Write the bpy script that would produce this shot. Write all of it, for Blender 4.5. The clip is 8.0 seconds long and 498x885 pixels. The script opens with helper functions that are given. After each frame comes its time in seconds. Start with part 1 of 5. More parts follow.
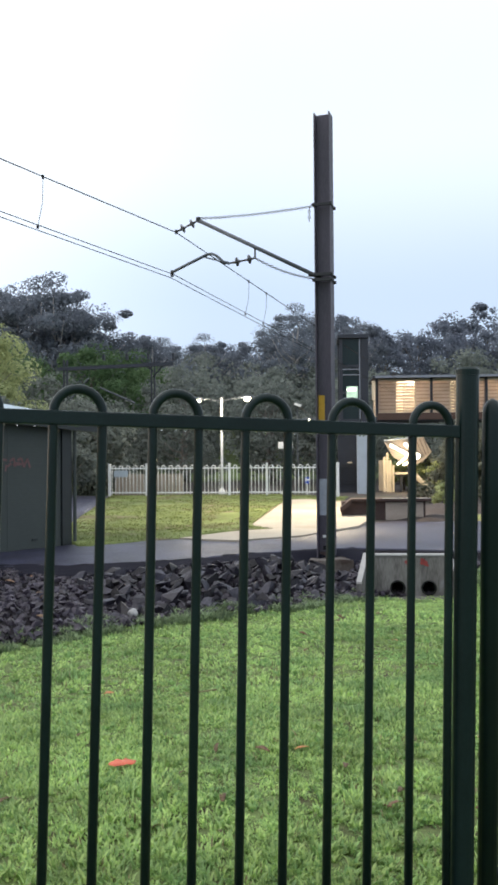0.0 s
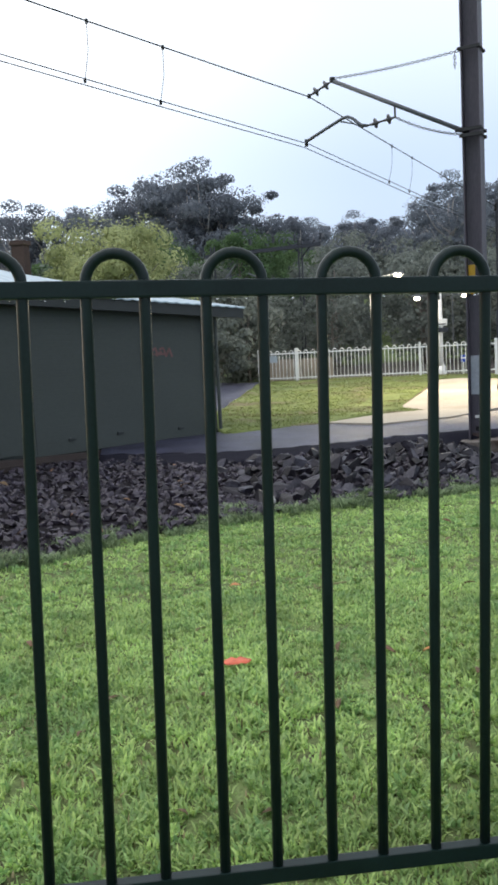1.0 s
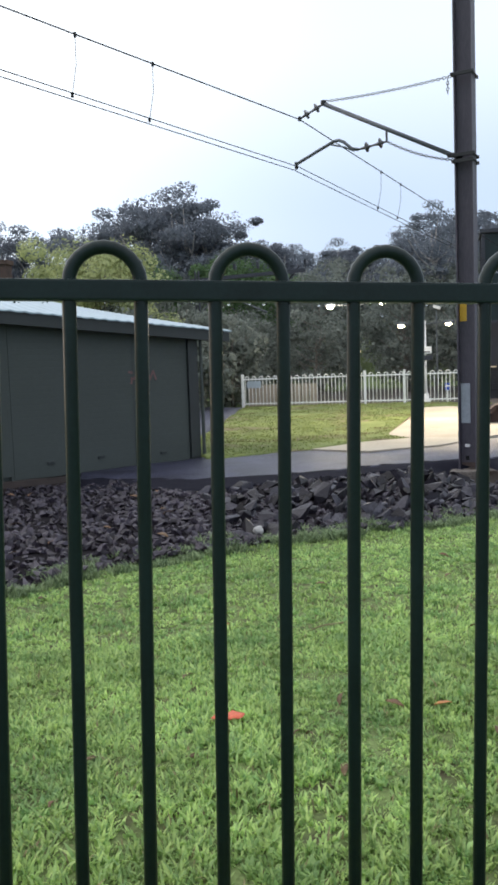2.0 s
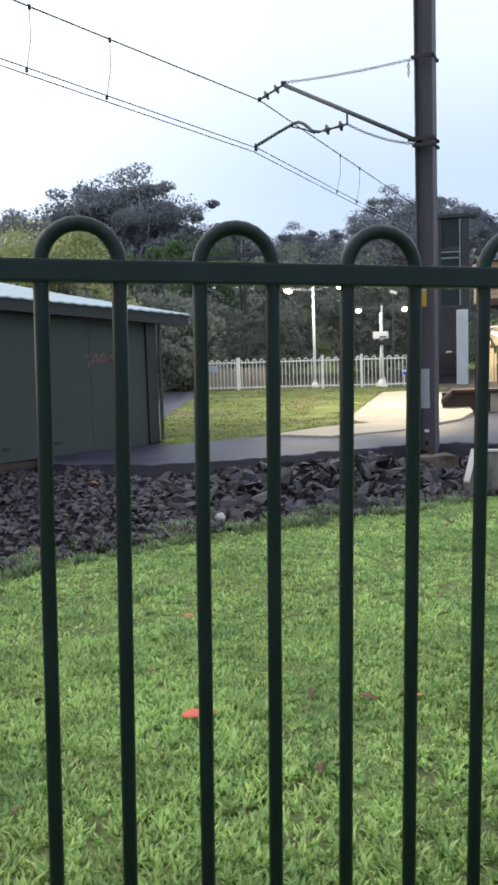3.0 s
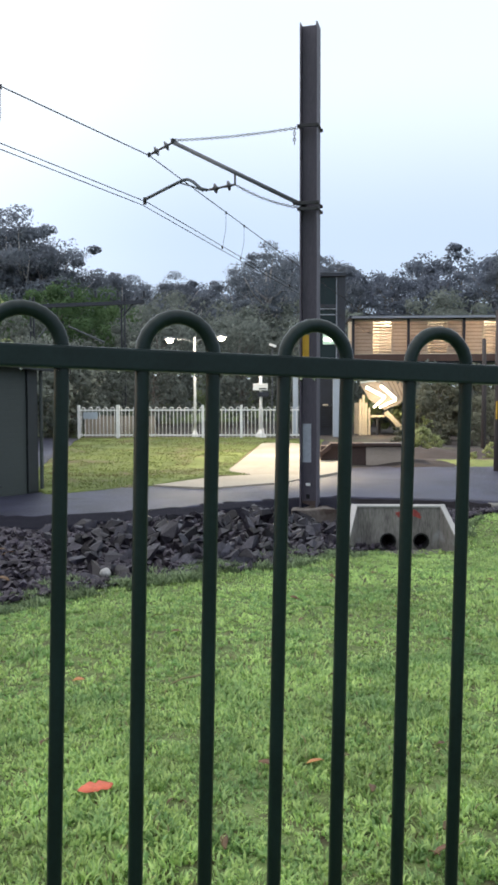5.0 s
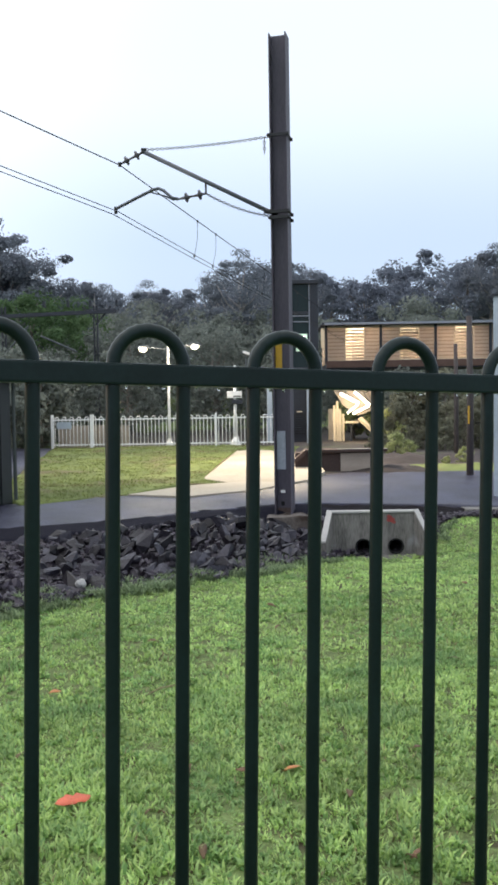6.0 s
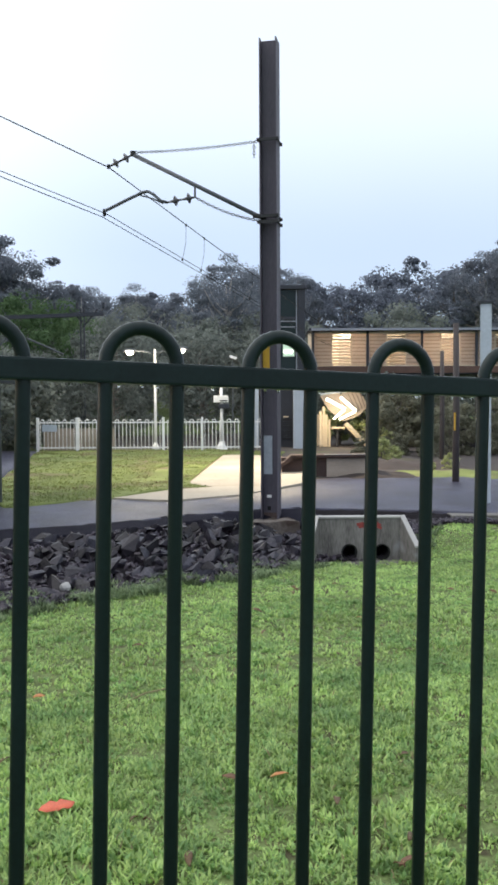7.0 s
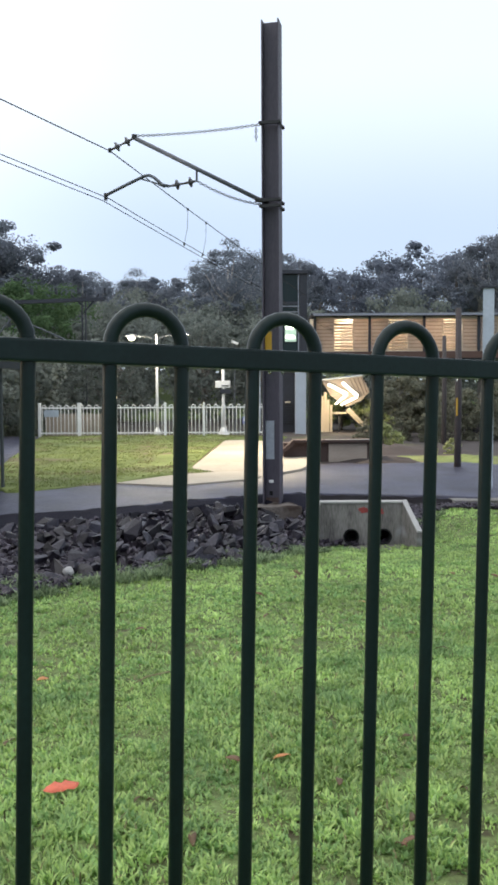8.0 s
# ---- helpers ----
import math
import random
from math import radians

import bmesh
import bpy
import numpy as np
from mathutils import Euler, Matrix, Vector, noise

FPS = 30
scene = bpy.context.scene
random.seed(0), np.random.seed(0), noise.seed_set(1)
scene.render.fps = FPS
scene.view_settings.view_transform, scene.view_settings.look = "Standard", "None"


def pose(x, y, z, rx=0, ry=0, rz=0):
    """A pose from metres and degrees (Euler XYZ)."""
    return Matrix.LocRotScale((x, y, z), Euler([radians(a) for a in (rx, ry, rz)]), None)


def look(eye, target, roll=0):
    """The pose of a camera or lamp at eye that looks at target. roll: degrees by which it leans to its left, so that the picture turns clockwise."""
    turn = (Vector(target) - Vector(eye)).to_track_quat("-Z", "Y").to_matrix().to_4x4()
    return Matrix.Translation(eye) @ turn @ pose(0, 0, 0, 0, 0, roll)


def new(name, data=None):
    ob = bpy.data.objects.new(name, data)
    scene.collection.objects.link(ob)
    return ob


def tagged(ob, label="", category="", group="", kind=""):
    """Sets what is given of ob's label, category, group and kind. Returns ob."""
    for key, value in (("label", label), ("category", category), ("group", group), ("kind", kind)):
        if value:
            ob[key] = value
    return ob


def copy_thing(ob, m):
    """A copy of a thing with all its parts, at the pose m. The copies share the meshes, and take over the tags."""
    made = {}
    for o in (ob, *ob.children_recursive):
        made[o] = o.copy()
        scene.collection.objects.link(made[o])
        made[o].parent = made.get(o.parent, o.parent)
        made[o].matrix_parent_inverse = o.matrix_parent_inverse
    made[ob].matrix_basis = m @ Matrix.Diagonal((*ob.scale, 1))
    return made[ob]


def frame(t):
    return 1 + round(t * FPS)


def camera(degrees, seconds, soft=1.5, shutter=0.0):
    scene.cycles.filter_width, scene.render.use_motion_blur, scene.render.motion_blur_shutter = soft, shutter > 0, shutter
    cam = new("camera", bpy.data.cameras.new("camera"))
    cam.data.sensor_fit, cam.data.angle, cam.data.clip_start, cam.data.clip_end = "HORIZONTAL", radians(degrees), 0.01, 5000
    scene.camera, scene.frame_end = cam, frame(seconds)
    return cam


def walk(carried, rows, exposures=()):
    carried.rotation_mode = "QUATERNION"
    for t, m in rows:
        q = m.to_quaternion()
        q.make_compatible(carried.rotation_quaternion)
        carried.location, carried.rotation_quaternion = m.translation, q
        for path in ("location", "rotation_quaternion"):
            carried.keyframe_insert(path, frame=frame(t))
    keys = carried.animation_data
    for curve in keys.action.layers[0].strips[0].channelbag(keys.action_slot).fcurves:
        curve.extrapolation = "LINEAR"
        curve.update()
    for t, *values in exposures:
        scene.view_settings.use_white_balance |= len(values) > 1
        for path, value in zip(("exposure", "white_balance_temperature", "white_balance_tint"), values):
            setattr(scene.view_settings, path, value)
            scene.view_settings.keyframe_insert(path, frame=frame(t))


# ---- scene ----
cam = camera(32.6, 8.0, soft=3.1)
PATH = [
    (0, (-0.458, -2.115, 1.374), (0.181, -0.22, 1.414), -0.4),
    (0.3, (-0.356, -2.004, 1.342), (0.178, -0.076, 1.331), -0.3),
    (0.5, (-0.28, -1.927, 1.346), (0.151, 0.026, 1.3), 0.0),
    (0.7, (-0.226, -1.872, 1.346), (0.118, 0.095, 1.244), -1.7),
    (1, (-0.176, -1.794, 1.344), (0.098, 0.175, 1.124), -3.0),
    (1.2, (-0.169, -1.743, 1.342), (0.045, 0.232, 1.11), -2.7),
    (1.5, (-0.201, -1.629, 1.34), (0.06, 0.348, 1.182), -1.9),
    (1.7, (-0.199, -1.557, 1.335), (0.117, 0.412, 1.184), -2.1),
    (2.8, (-0.175, -1.366, 1.33), (0.154, 0.594, 1.108), -1.8),
    (3, (-0.224, -1.361, 1.341), (0.197, 0.58, 1.137), -1.8),
    (3.2, (-0.268, -1.359, 1.343), (0.212, 0.578, 1.217), -1.8),
    (3.5, (-0.31, -1.351, 1.345), (0.259, 0.56, 1.184), -1.2),
    (4, (-0.329, -1.346, 1.366), (0.353, 0.530, 1.257), -0.5),
    (4.5, (-0.324, -1.335, 1.393), (0.362, 0.54, 1.287), 0.0),
    (6, (-0.322, -1.36, 1.415), (0.436, 0.489, 1.333), -0.9),
    (6.5, (-0.324, -1.332, 1.413), (0.445, 0.512, 1.319), -0.8),
    (7, (-0.326, -1.333, 1.408), (0.463, 0.503, 1.337), -0.3),
    (7.5, (-0.326, -1.337, 1.408), (0.456, 0.501, 1.321), -0.2),
    (8, (-0.331, -1.332, 1.402), (0.454, 0.505, 1.297), -0.3),
]
walk(cam, [(t, look(eye, target, roll)) for t, eye, target, roll in PATH])

# ---- light ----
world = bpy.data.worlds.new("overcast_dusk")
scene.world = world
world.use_nodes = True
wt = world.node_tree
wt.nodes.clear()
w_out = wt.nodes.new("ShaderNodeOutputWorld")
w_bg = wt.nodes.new("ShaderNodeBackground")
w_bg.inputs["Strength"].default_value = 1.0
sky = wt.nodes.new("ShaderNodeTexSky")
sky.sky_type = "NISHITA"
sky.sun_disc = False
sky.sun_elevation = radians(8)
sky.sun_rotation = radians(-60)
sky_dim = wt.nodes.new("ShaderNodeVectorMath")
sky_dim.operation = "SCALE"
sky_dim.inputs["Scale"].default_value = 0.05
w_geo = wt.nodes.new("ShaderNodeTexCoord")
w_sep = wt.nodes.new("ShaderNodeSeparateXYZ")
w_ramp = wt.nodes.new("ShaderNodeValToRGB")      # overcast dome: the cloud is brighter towards the zenith
w_ramp.color_ramp.interpolation = "EASE"
els = w_ramp.color_ramp.elements
els[0].position, els[0].color = 0.0, (0.42, 0.53, 0.77, 1)
els[1].position, els[1].color = 1.0, (1.55, 1.60, 1.68, 1)
e = els.new(0.17); e.color = (0.57, 0.69, 0.92, 1)
e = els.new(0.36); e.color = (0.88, 0.97, 1.10, 1)
w_noise = wt.nodes.new("ShaderNodeTexNoise")
w_noise.inputs["Scale"].default_value = 1.6
w_noise.inputs["Detail"].default_value = 3
w_noise_map = wt.nodes.new("ShaderNodeMapRange")
w_noise_map.inputs["To Min"].default_value = 0.92
w_noise_map.inputs["To Max"].default_value = 1.08
w_cloud = wt.nodes.new("ShaderNodeVectorMath"); w_cloud.operation = "SCALE"
# the west, where the sun has gone down behind the cloud, stays brighter
w_dot = wt.nodes.new("ShaderNodeVectorMath"); w_dot.operation = "DOT_PRODUCT"
w_dot.inputs[1].default_value = (-0.80, 0.58, 0.15)
w_glow = wt.nodes.new("ShaderNodeMapRange")
w_glow.interpolation_type = "SMOOTHSTEP"
w_glow.inputs["From Min"].default_value = 0.30
w_glow.inputs["From Max"].default_value = 0.95
w_glow.inputs["To Min"].default_value = 0.0
w_glow.inputs["To Max"].default_value = 1.0
w_warm = wt.nodes.new("ShaderNodeMix"); w_warm.data_type = "RGBA"; w_warm.blend_type = "ADD"
w_warm.inputs["B"].default_value = (0.70, 0.66, 0.61, 1)
w_add = wt.nodes.new("ShaderNodeVectorMath"); w_add.operation = "ADD"
L = wt.links.new
L(w_geo.outputs["Generated"], w_sep.inputs[0])
L(w_sep.outputs["Z"], w_ramp.inputs["Fac"])
L(w_geo.outputs["Generated"], w_noise.inputs["Vector"])
L(w_noise.outputs["Fac"], w_noise_map.inputs["Value"])
L(w_geo.outputs["Generated"], w_dot.inputs[0])
L(w_dot.outputs["Value"], w_glow.inputs["Value"])
L(w_glow.outputs["Result"], w_warm.inputs["Factor"])
L(w_ramp.outputs["Color"], w_warm.inputs["A"])
L(w_warm.outputs["Result"], w_cloud.inputs[0])
L(w_noise_map.outputs["Result"], w_cloud.inputs["Scale"])
L(sky.outputs["Color"], sky_dim.inputs[0])
L(w_cloud.outputs[0], w_add.inputs[0])
L(sky_dim.outputs[0], w_add.inputs[1])
L(w_add.outputs[0], w_bg.inputs["Color"])
L(w_bg.outputs[0], w_out.inputs["Surface"])

sun = new("sun", bpy.data.lights.new("sun", "SUN"))
sun.data.energy, sun.data.angle, sun.data.color = 0.5, radians(40), (1.0, 0.95, 0.88)
sun.matrix_world = look((-8, 6, 12), (0, 5, 0))

# The place beyond the fence is laid out in a frame turned by 23.14 degrees: x to the side, y away.
SITE = Matrix.Translation((-0.331, -1.332, 0)) @ Matrix.Rotation(radians(-23.14), 4, "Z")


def site(x, y, z=0.0):
    return SITE @ Vector((x, y, z))


def lamp(name, place, watts, colour, size):
    ob = new(name, bpy.data.lights.new(name, "POINT"))
    ob.data.energy, ob.data.color, ob.data.shadow_soft_size = watts, colour, size
    ob.location = place
    return ob


lamp("platform_light_source", site(-4.03, 29.3, 3.40), 190, (1.0, 0.86, 0.62), 0.12)
lamp("platform_light_source", site(-2.24, 29.3, 3.45), 190, (1.0, 0.86, 0.62), 0.12)
ramp_light = new("ramp_light_source", bpy.data.lights.new("ramp_light_source", "SPOT"))      # shaded lamp over the ramp
ramp_light.data.energy, ramp_light.data.color, ramp_light.data.shadow_soft_size = 1350, (1.0, 0.81, 0.53), 0.15
ramp_light.data.spot_size, ramp_light.data.spot_blend = radians(132), 0.35
ramp_light.location = site(0.25, 20.0, 3.5)
lamp("stair_light_source", site(3.7, 32.9, 1.3), 150, (1.0, 0.78, 0.45), 0.25)
lamp("bridge_light_source", site(4.6, 39.2, 4.6), 270, (1.0, 0.86, 0.66), 0.25)
lamp("bridge_light_source", site(8.6, 39.2, 4.6), 270, (1.0, 0.86, 0.66), 0.25)


# ---- materials ----
def material(name, colour, rough=0.7, metal=0.0, spread=0.25, scale=6.0, fine=60.0, bump=0.15, tint=None, island=0.0, per_object=0.0,
             emit=None, power=0.0, spec=0.5, stretch=(1, 1, 1), blotch=None, thin=0.0):
    """A node material: base colour varied at two scales, with bump, and optional variation by piece."""
    m = bpy.data.materials.new(name)
    m.use_nodes = True
    t = m.node_tree
    b = t.nodes["Principled BSDF"]
    b.inputs["Roughness"].default_value, b.inputs["Metallic"].default_value = rough, metal
    b.inputs["Specular IOR Level"].default_value = spec
    co = t.nodes.new("ShaderNodeTexCoord")
    mp = t.nodes.new("ShaderNodeMapping")
    mp.inputs["Scale"].default_value = stretch
    n1, n2 = t.nodes.new("ShaderNodeTexNoise"), t.nodes.new("ShaderNodeTexNoise")
    n1.inputs["Scale"].default_value, n1.inputs["Detail"].default_value = scale, 5
    n2.inputs["Scale"].default_value, n2.inputs["Detail"].default_value = fine, 6
    t.links.new(co.outputs["Object"], mp.inputs["Vector"])
    t.links.new(mp.outputs[0], n1.inputs["Vector"])
    t.links.new(mp.outputs[0], n2.inputs["Vector"])
    ramp = t.nodes.new("ShaderNodeValToRGB")
    lo = [c * (1 - spread) for c in colour]
    hi = [min(1, c * (1 + spread)) for c in (tint or colour)]
    ramp.color_ramp.elements[0].position, ramp.color_ramp.elements[0].color = 0.3, (*lo, 1)
    ramp.color_ramp.elements[1].position, ramp.color_ramp.elements[1].color = 0.7, (*hi, 1)
    mixv = t.nodes.new("ShaderNodeMath"); mixv.operation = "MULTIPLY_ADD"
    mixv.inputs[1].default_value = 0.45
    half = t.nodes.new("ShaderNodeMath"); half.operation = "MULTIPLY"; half.inputs[1].default_value = 0.55
    t.links.new(n1.outputs["Fac"], half.inputs[0])
    t.links.new(n2.outputs["Fac"], mixv.inputs[0])
    t.links.new(half.outputs[0], mixv.inputs[2])
    t.links.new(mixv.outputs[0], ramp.inputs["Fac"])
    col = ramp.outputs["Color"]
    if blotch:
        nb = t.nodes.new("ShaderNodeTexNoise")
        nb.inputs["Scale"].default_value, nb.inputs["Detail"].default_value = blotch[1], 4
        t.links.new(co.outputs["Object"], nb.inputs["Vector"])
        rb = t.nodes.new("ShaderNodeMapRange")
        rb.inputs["From Min"].default_value, rb.inputs["From Max"].default_value = blotch[2], blotch[2] + 0.14
        t.links.new(nb.outputs["Fac"], rb.inputs["Value"])
        mb = t.nodes.new("ShaderNodeMix"); mb.data_type = "RGBA"
        mb.inputs["B"].default_value = (*blotch[0], 1)
        t.links.new(rb.outputs[0], mb.inputs["Factor"])
        t.links.new(col, mb.inputs["A"])
        col = mb.outputs["Result"]
    for amount, source in ((island, "island"), (per_object, "object")):
        if not amount:
            continue
        hsv = t.nodes.new("ShaderNodeHueSaturation")
        if source == "island":
            g = t.nodes.new("ShaderNodeNewGeometry").outputs["Random Per Island"]
        else:
            g = t.nodes.new("ShaderNodeObjectInfo").outputs["Random"]
        mr = t.nodes.new("ShaderNodeMapRange")
        mr.inputs["To Min"].default_value, mr.inputs["To Max"].default_value = 1 - amount, 1 + amount
        t.links.new(g, mr.inputs["Value"])
        t.links.new(mr.outputs[0], hsv.inputs["Value"])
        mh = t.nodes.new("ShaderNodeMapRange")
        mh.inputs["To Min"].default_value, mh.inputs["To Max"].default_value = 0.5 + amount * 0.06, 0.5 - amount * 0.06
        t.links.new(g, mh.inputs["Value"])
        t.links.new(mh.outputs[0], hsv.inputs["Hue"])
        t.links.new(col, hsv.inputs["Color"])
        col = hsv.outputs["Color"]
    t.links.new(col, b.inputs["Base Color"])
    if bump:
        bp = t.nodes.new("ShaderNodeBump")
        bp.inputs["Strength"].default_value = bump
        bp.inputs["Distance"].default_value = 0.01
        t.links.new(n2.outputs["Fac"], bp.inputs["Height"])
        t.links.new(bp.outputs[0], b.inputs["Normal"])
    if thin:
        tr = t.nodes.new("ShaderNodeBsdfTranslucent")
        ms = t.nodes.new("ShaderNodeMixShader")
        ms.inputs["Fac"].default_value = thin
        t.links.new(col, tr.inputs["Color"])
        t.links.new(b.outputs[0], ms.inputs[1])
        t.links.new(tr.outputs[0], ms.inputs[2])
        t.links.new(ms.outputs[0], t.nodes["Material Output"].inputs["Surface"])
    if emit:
        b.inputs["Emission Color"].default_value = (*emit, 1)
        b.inputs["Emission Strength"].default_value = power
    return m


M_GRASS = material("lawn", (0.072, 0.072, 0.036), 0.9, spread=0.5, scale=9, fine=70, bump=0.8, tint=(0.130, 0.180, 0.062), spec=0.2,
                   blotch=((0.060, 0.047, 0.030), 7.0, 0.57))
M_LAWN_FAR = material("dry_lawn", (0.095, 0.135, 0.042), 0.9, spread=0.5, scale=0.9, fine=22, bump=0.8, tint=(0.165, 0.195, 0.065), spec=0.2,
                      blotch=((0.150, 0.118, 0.075), 0.62, 0.53))
M_BLADE = material("grass_blade", (0.296, 0.425, 0.134), 0.45, thin=0.45, spread=0.40, scale=0.9, fine=7, bump=0, tint=(0.395, 0.555, 0.198), island=0.34, spec=0.5,
                   blotch=((0.20, 0.335, 0.120), 2.2, 0.53))
M_CLOVER = material("clover_leaf", (0.18, 0.33, 0.105), 0.5, thin=0.4, spread=0.35, scale=1.4, fine=9, bump=0, tint=(0.27, 0.44, 0.155), island=0.30, spec=0.5)
M_FAR_TUFT = material("far_grass_tuft", (0.150, 0.195, 0.062), 0.6, thin=0.4, spread=0.3, scale=0.7, fine=5, bump=0, tint=(0.225, 0.260, 0.092), island=0.18, spec=0.3,
                      blotch=((0.21, 0.165, 0.095), 0.75, 0.54))
M_WEED = material("weed", (0.12, 0.175, 0.085), 0.7, thin=0.3, spread=0.35, scale=2, fine=9, bump=0, tint=(0.21, 0.275, 0.15), island=0.4, spec=0.2)
M_DRY = material("dry_grass", (0.22, 0.19, 0.10), 0.8, spread=0.35, scale=2, fine=9, bump=0, island=0.3, spec=0.2)
M_YARD = material("brown_earth", (0.036, 0.027, 0.025), 0.9, spread=0.4, scale=1.2, fine=20, bump=0.5, blotch=((0.055, 0.062, 0.024), 0.5, 0.56))
M_SHOULDER = material("dark_asphalt", (0.013, 0.013, 0.020), 0.9, spec=0.05, spread=0.3, scale=1.5, fine=80, bump=0.4)
M_ASPHALT = material("asphalt", (0.030, 0.031, 0.058), 0.44, spec=0.34, spread=0.6, scale=1.3, fine=38, bump=0.9, stretch=(1, 1, 1), blotch=((0.016, 0.016, 0.032), 1.5, 0.50))
M_SOIL = material("gravel_soil", (0.012, 0.0105, 0.0125), 0.9, spec=0.05, spread=0.4, scale=3, fine=45, bump=0.8)
M_ROCK = material("basalt", spec=0.26, colour=(0.0108, 0.0092, 0.0132), rough=0.42, spread=0.5, scale=5, fine=40, bump=0.5, tint=(0.028, 0.025, 0.034), per_object=0.75)
M_GRAVEL = material("gravel", (0.031, 0.0245, 0.035), 0.5, spec=0.36, spread=0.4, scale=6, fine=60, bump=0.3, island=0.55)
M_CONCRETE = material("concrete", (0.15, 0.142, 0.13), 0.85, spread=0.35, scale=4, fine=50, bump=0.3, blotch=((0.085, 0.08, 0.072), 2.6, 0.50))
M_STREAKED = material("water_streaked_concrete", (0.074, 0.065, 0.059), 0.85, spread=0.50, scale=2.6, fine=26, bump=0.25, stretch=(3, 3, 0.5), tint=(0.165, 0.155, 0.147), blotch=((0.23, 0.23, 0.235), 4.2, 0.575))
M_RUST = material("rusted_steel", (0.060, 0.034, 0.024), 0.85, spread=0.45, scale=8, fine=50, bump=0.3, tint=(0.085, 0.060, 0.055))
M_FOOTING = material("stained_footing_concrete", (0.070, 0.056, 0.048), 0.9, spread=0.4, scale=5, fine=40, bump=0.5, tint=(0.12, 0.105, 0.095), blotch=((0.045, 0.030, 0.022), 5.0, 0.50))
M_CONC_EDGE = material("pale_concrete", (0.36, 0.35, 0.34), 0.85, spread=0.2, scale=6, fine=60, bump=0.2)
M_RAMP = material("ramp_concrete", (0.37, 0.325, 0.255), 0.85, spread=0.25, scale=0.8, fine=18, bump=0.2, blotch=((0.30, 0.25, 0.18), 0.6, 0.56))
M_GREEN = material("green_powder_coat", (0.0062, 0.0150, 0.0145), 0.32, spread=0.3, scale=9, fine=120, bump=0.03, spec=0.22)
M_WHITE = material("white_paint", (0.80, 0.79, 0.78), 0.5, spread=0.12, scale=4, fine=40, bump=0.05)
M_STEEL = material("weathered_steel", (0.062, 0.058, 0.080), 0.6, 0.15, spread=0.3, scale=1.4, fine=30, bump=0.15, tint=(0.080, 0.070, 0.088), stretch=(3, 3, 0.5))
M_GALV = material("galvanised", (0.085, 0.095, 0.108), 0.55, 0.2, spread=0.3, scale=6, fine=50, bump=0.1)
M_DARK = material("dark_iron", (0.025, 0.026, 0.028), 0.6, 0.4, spread=0.3, scale=8, fine=60, bump=0.1)
M_PORCELAIN = material("brown_porcelain", (0.06, 0.055, 0.06), 0.25, spread=0.2, scale=8, fine=40, bump=0)
M_WIRE = material("copper_wire", (0.018, 0.018, 0.020), 0.8, 0.0, spec=0.1, spread=0.2, bump=0)
M_YELLOW = material("yellow_paint", (0.55, 0.32, 0.02), 0.5, spread=0.2, scale=6, fine=50, bump=0.05)
M_PALEPAINT = material("pale_blue_white_paint", (0.34, 0.37, 0.42), 0.6, spread=0.25, scale=7, fine=40, bump=0.1)
M_RED = material("red_spray_paint", (0.27, 0.045, 0.04), 0.7, spread=0.3, scale=20, fine=80, bump=0)
M_PINK = material("faded_pink_spray_paint", (0.145, 0.075, 0.075), 0.75, spread=0.3, scale=14, fine=60, bump=0)
M_SHED = material("grey_green_steel", (0.0415, 0.0510, 0.0475), 0.65, 0.0, spread=0.14, scale=0.7, fine=14, bump=0.04, stretch=(1, 1, 2.0))
M_SHED_TRIM = material("dark_trim", (0.018, 0.022, 0.023), 0.5, spread=0.2, bump=0.05)
M_ROOF = material("zinc_roof", (0.30, 0.375, 0.42), 0.45, 0.3, spread=0.15, scale=1.2, fine=20, bump=0.05)
M_BRICK_RED = material("red_brown_earth", (0.021, 0.0135, 0.012), 0.9, spread=0.3, scale=6, fine=40, bump=0.4)
M_BARK = material("bark", (0.16, 0.14, 0.125), 0.85, spread=0.4, scale=2, fine=15, bump=0.5, stretch=(2, 2, 0.5))
M_BARK_PALE = material("pale_gum_bark", (0.34, 0.32, 0.31), 0.7, spread=0.3, scale=1, fine=9, bump=0.2, stretch=(2, 2, 0.4))
M_PALING = material("dark_paling", (0.016, 0.013, 0.014), 0.85, spread=0.35, scale=2, fine=30, bump=0.4, stretch=(4, 4, 0.4))
M_TIMBER = material("grey_timber", (0.060, 0.050, 0.050), 0.85, spread=0.35, scale=2, fine=30, bump=0.4, stretch=(4, 4, 0.4))


def leaf_material(name, colour, tint, scale=0.35):
    return material(name, colour, 0.65, spread=0.35, scale=scale, fine=2.2, bump=0, tint=tint, island=0.12, per_object=0.12, spec=0.05, thin=0.5)


# Gum, far gum and dark leaf colours hold distance haze: paler, greyer, bluer.
M_LEAF_GUM = leaf_material("gum_leaf_hazed", (0.148, 0.166, 0.202), (0.180, 0.199, 0.230))
M_LEAF_FAR = leaf_material("far_leaf_hazed", (0.160, 0.186, 0.234), (0.192, 0.216, 0.260))
M_LEAF_DARK = leaf_material("dark_leaf_hazed", (0.150, 0.172, 0.158), (0.198, 0.218, 0.192))
M_LEAF_BRIGHT = leaf_material("green_leaf", (0.085, 0.140, 0.066), (0.115, 0.18, 0.084))
M_LEAF_OLIVE = leaf_material("olive_leaf", (0.150, 0.156, 0.118), (0.215, 0.215, 0.155), 0.8)
M_LEAF_YELLOW = leaf_material("yellow_green_leaf", (0.27, 0.33, 0.135), (0.42, 0.45, 0.24), 0.8)
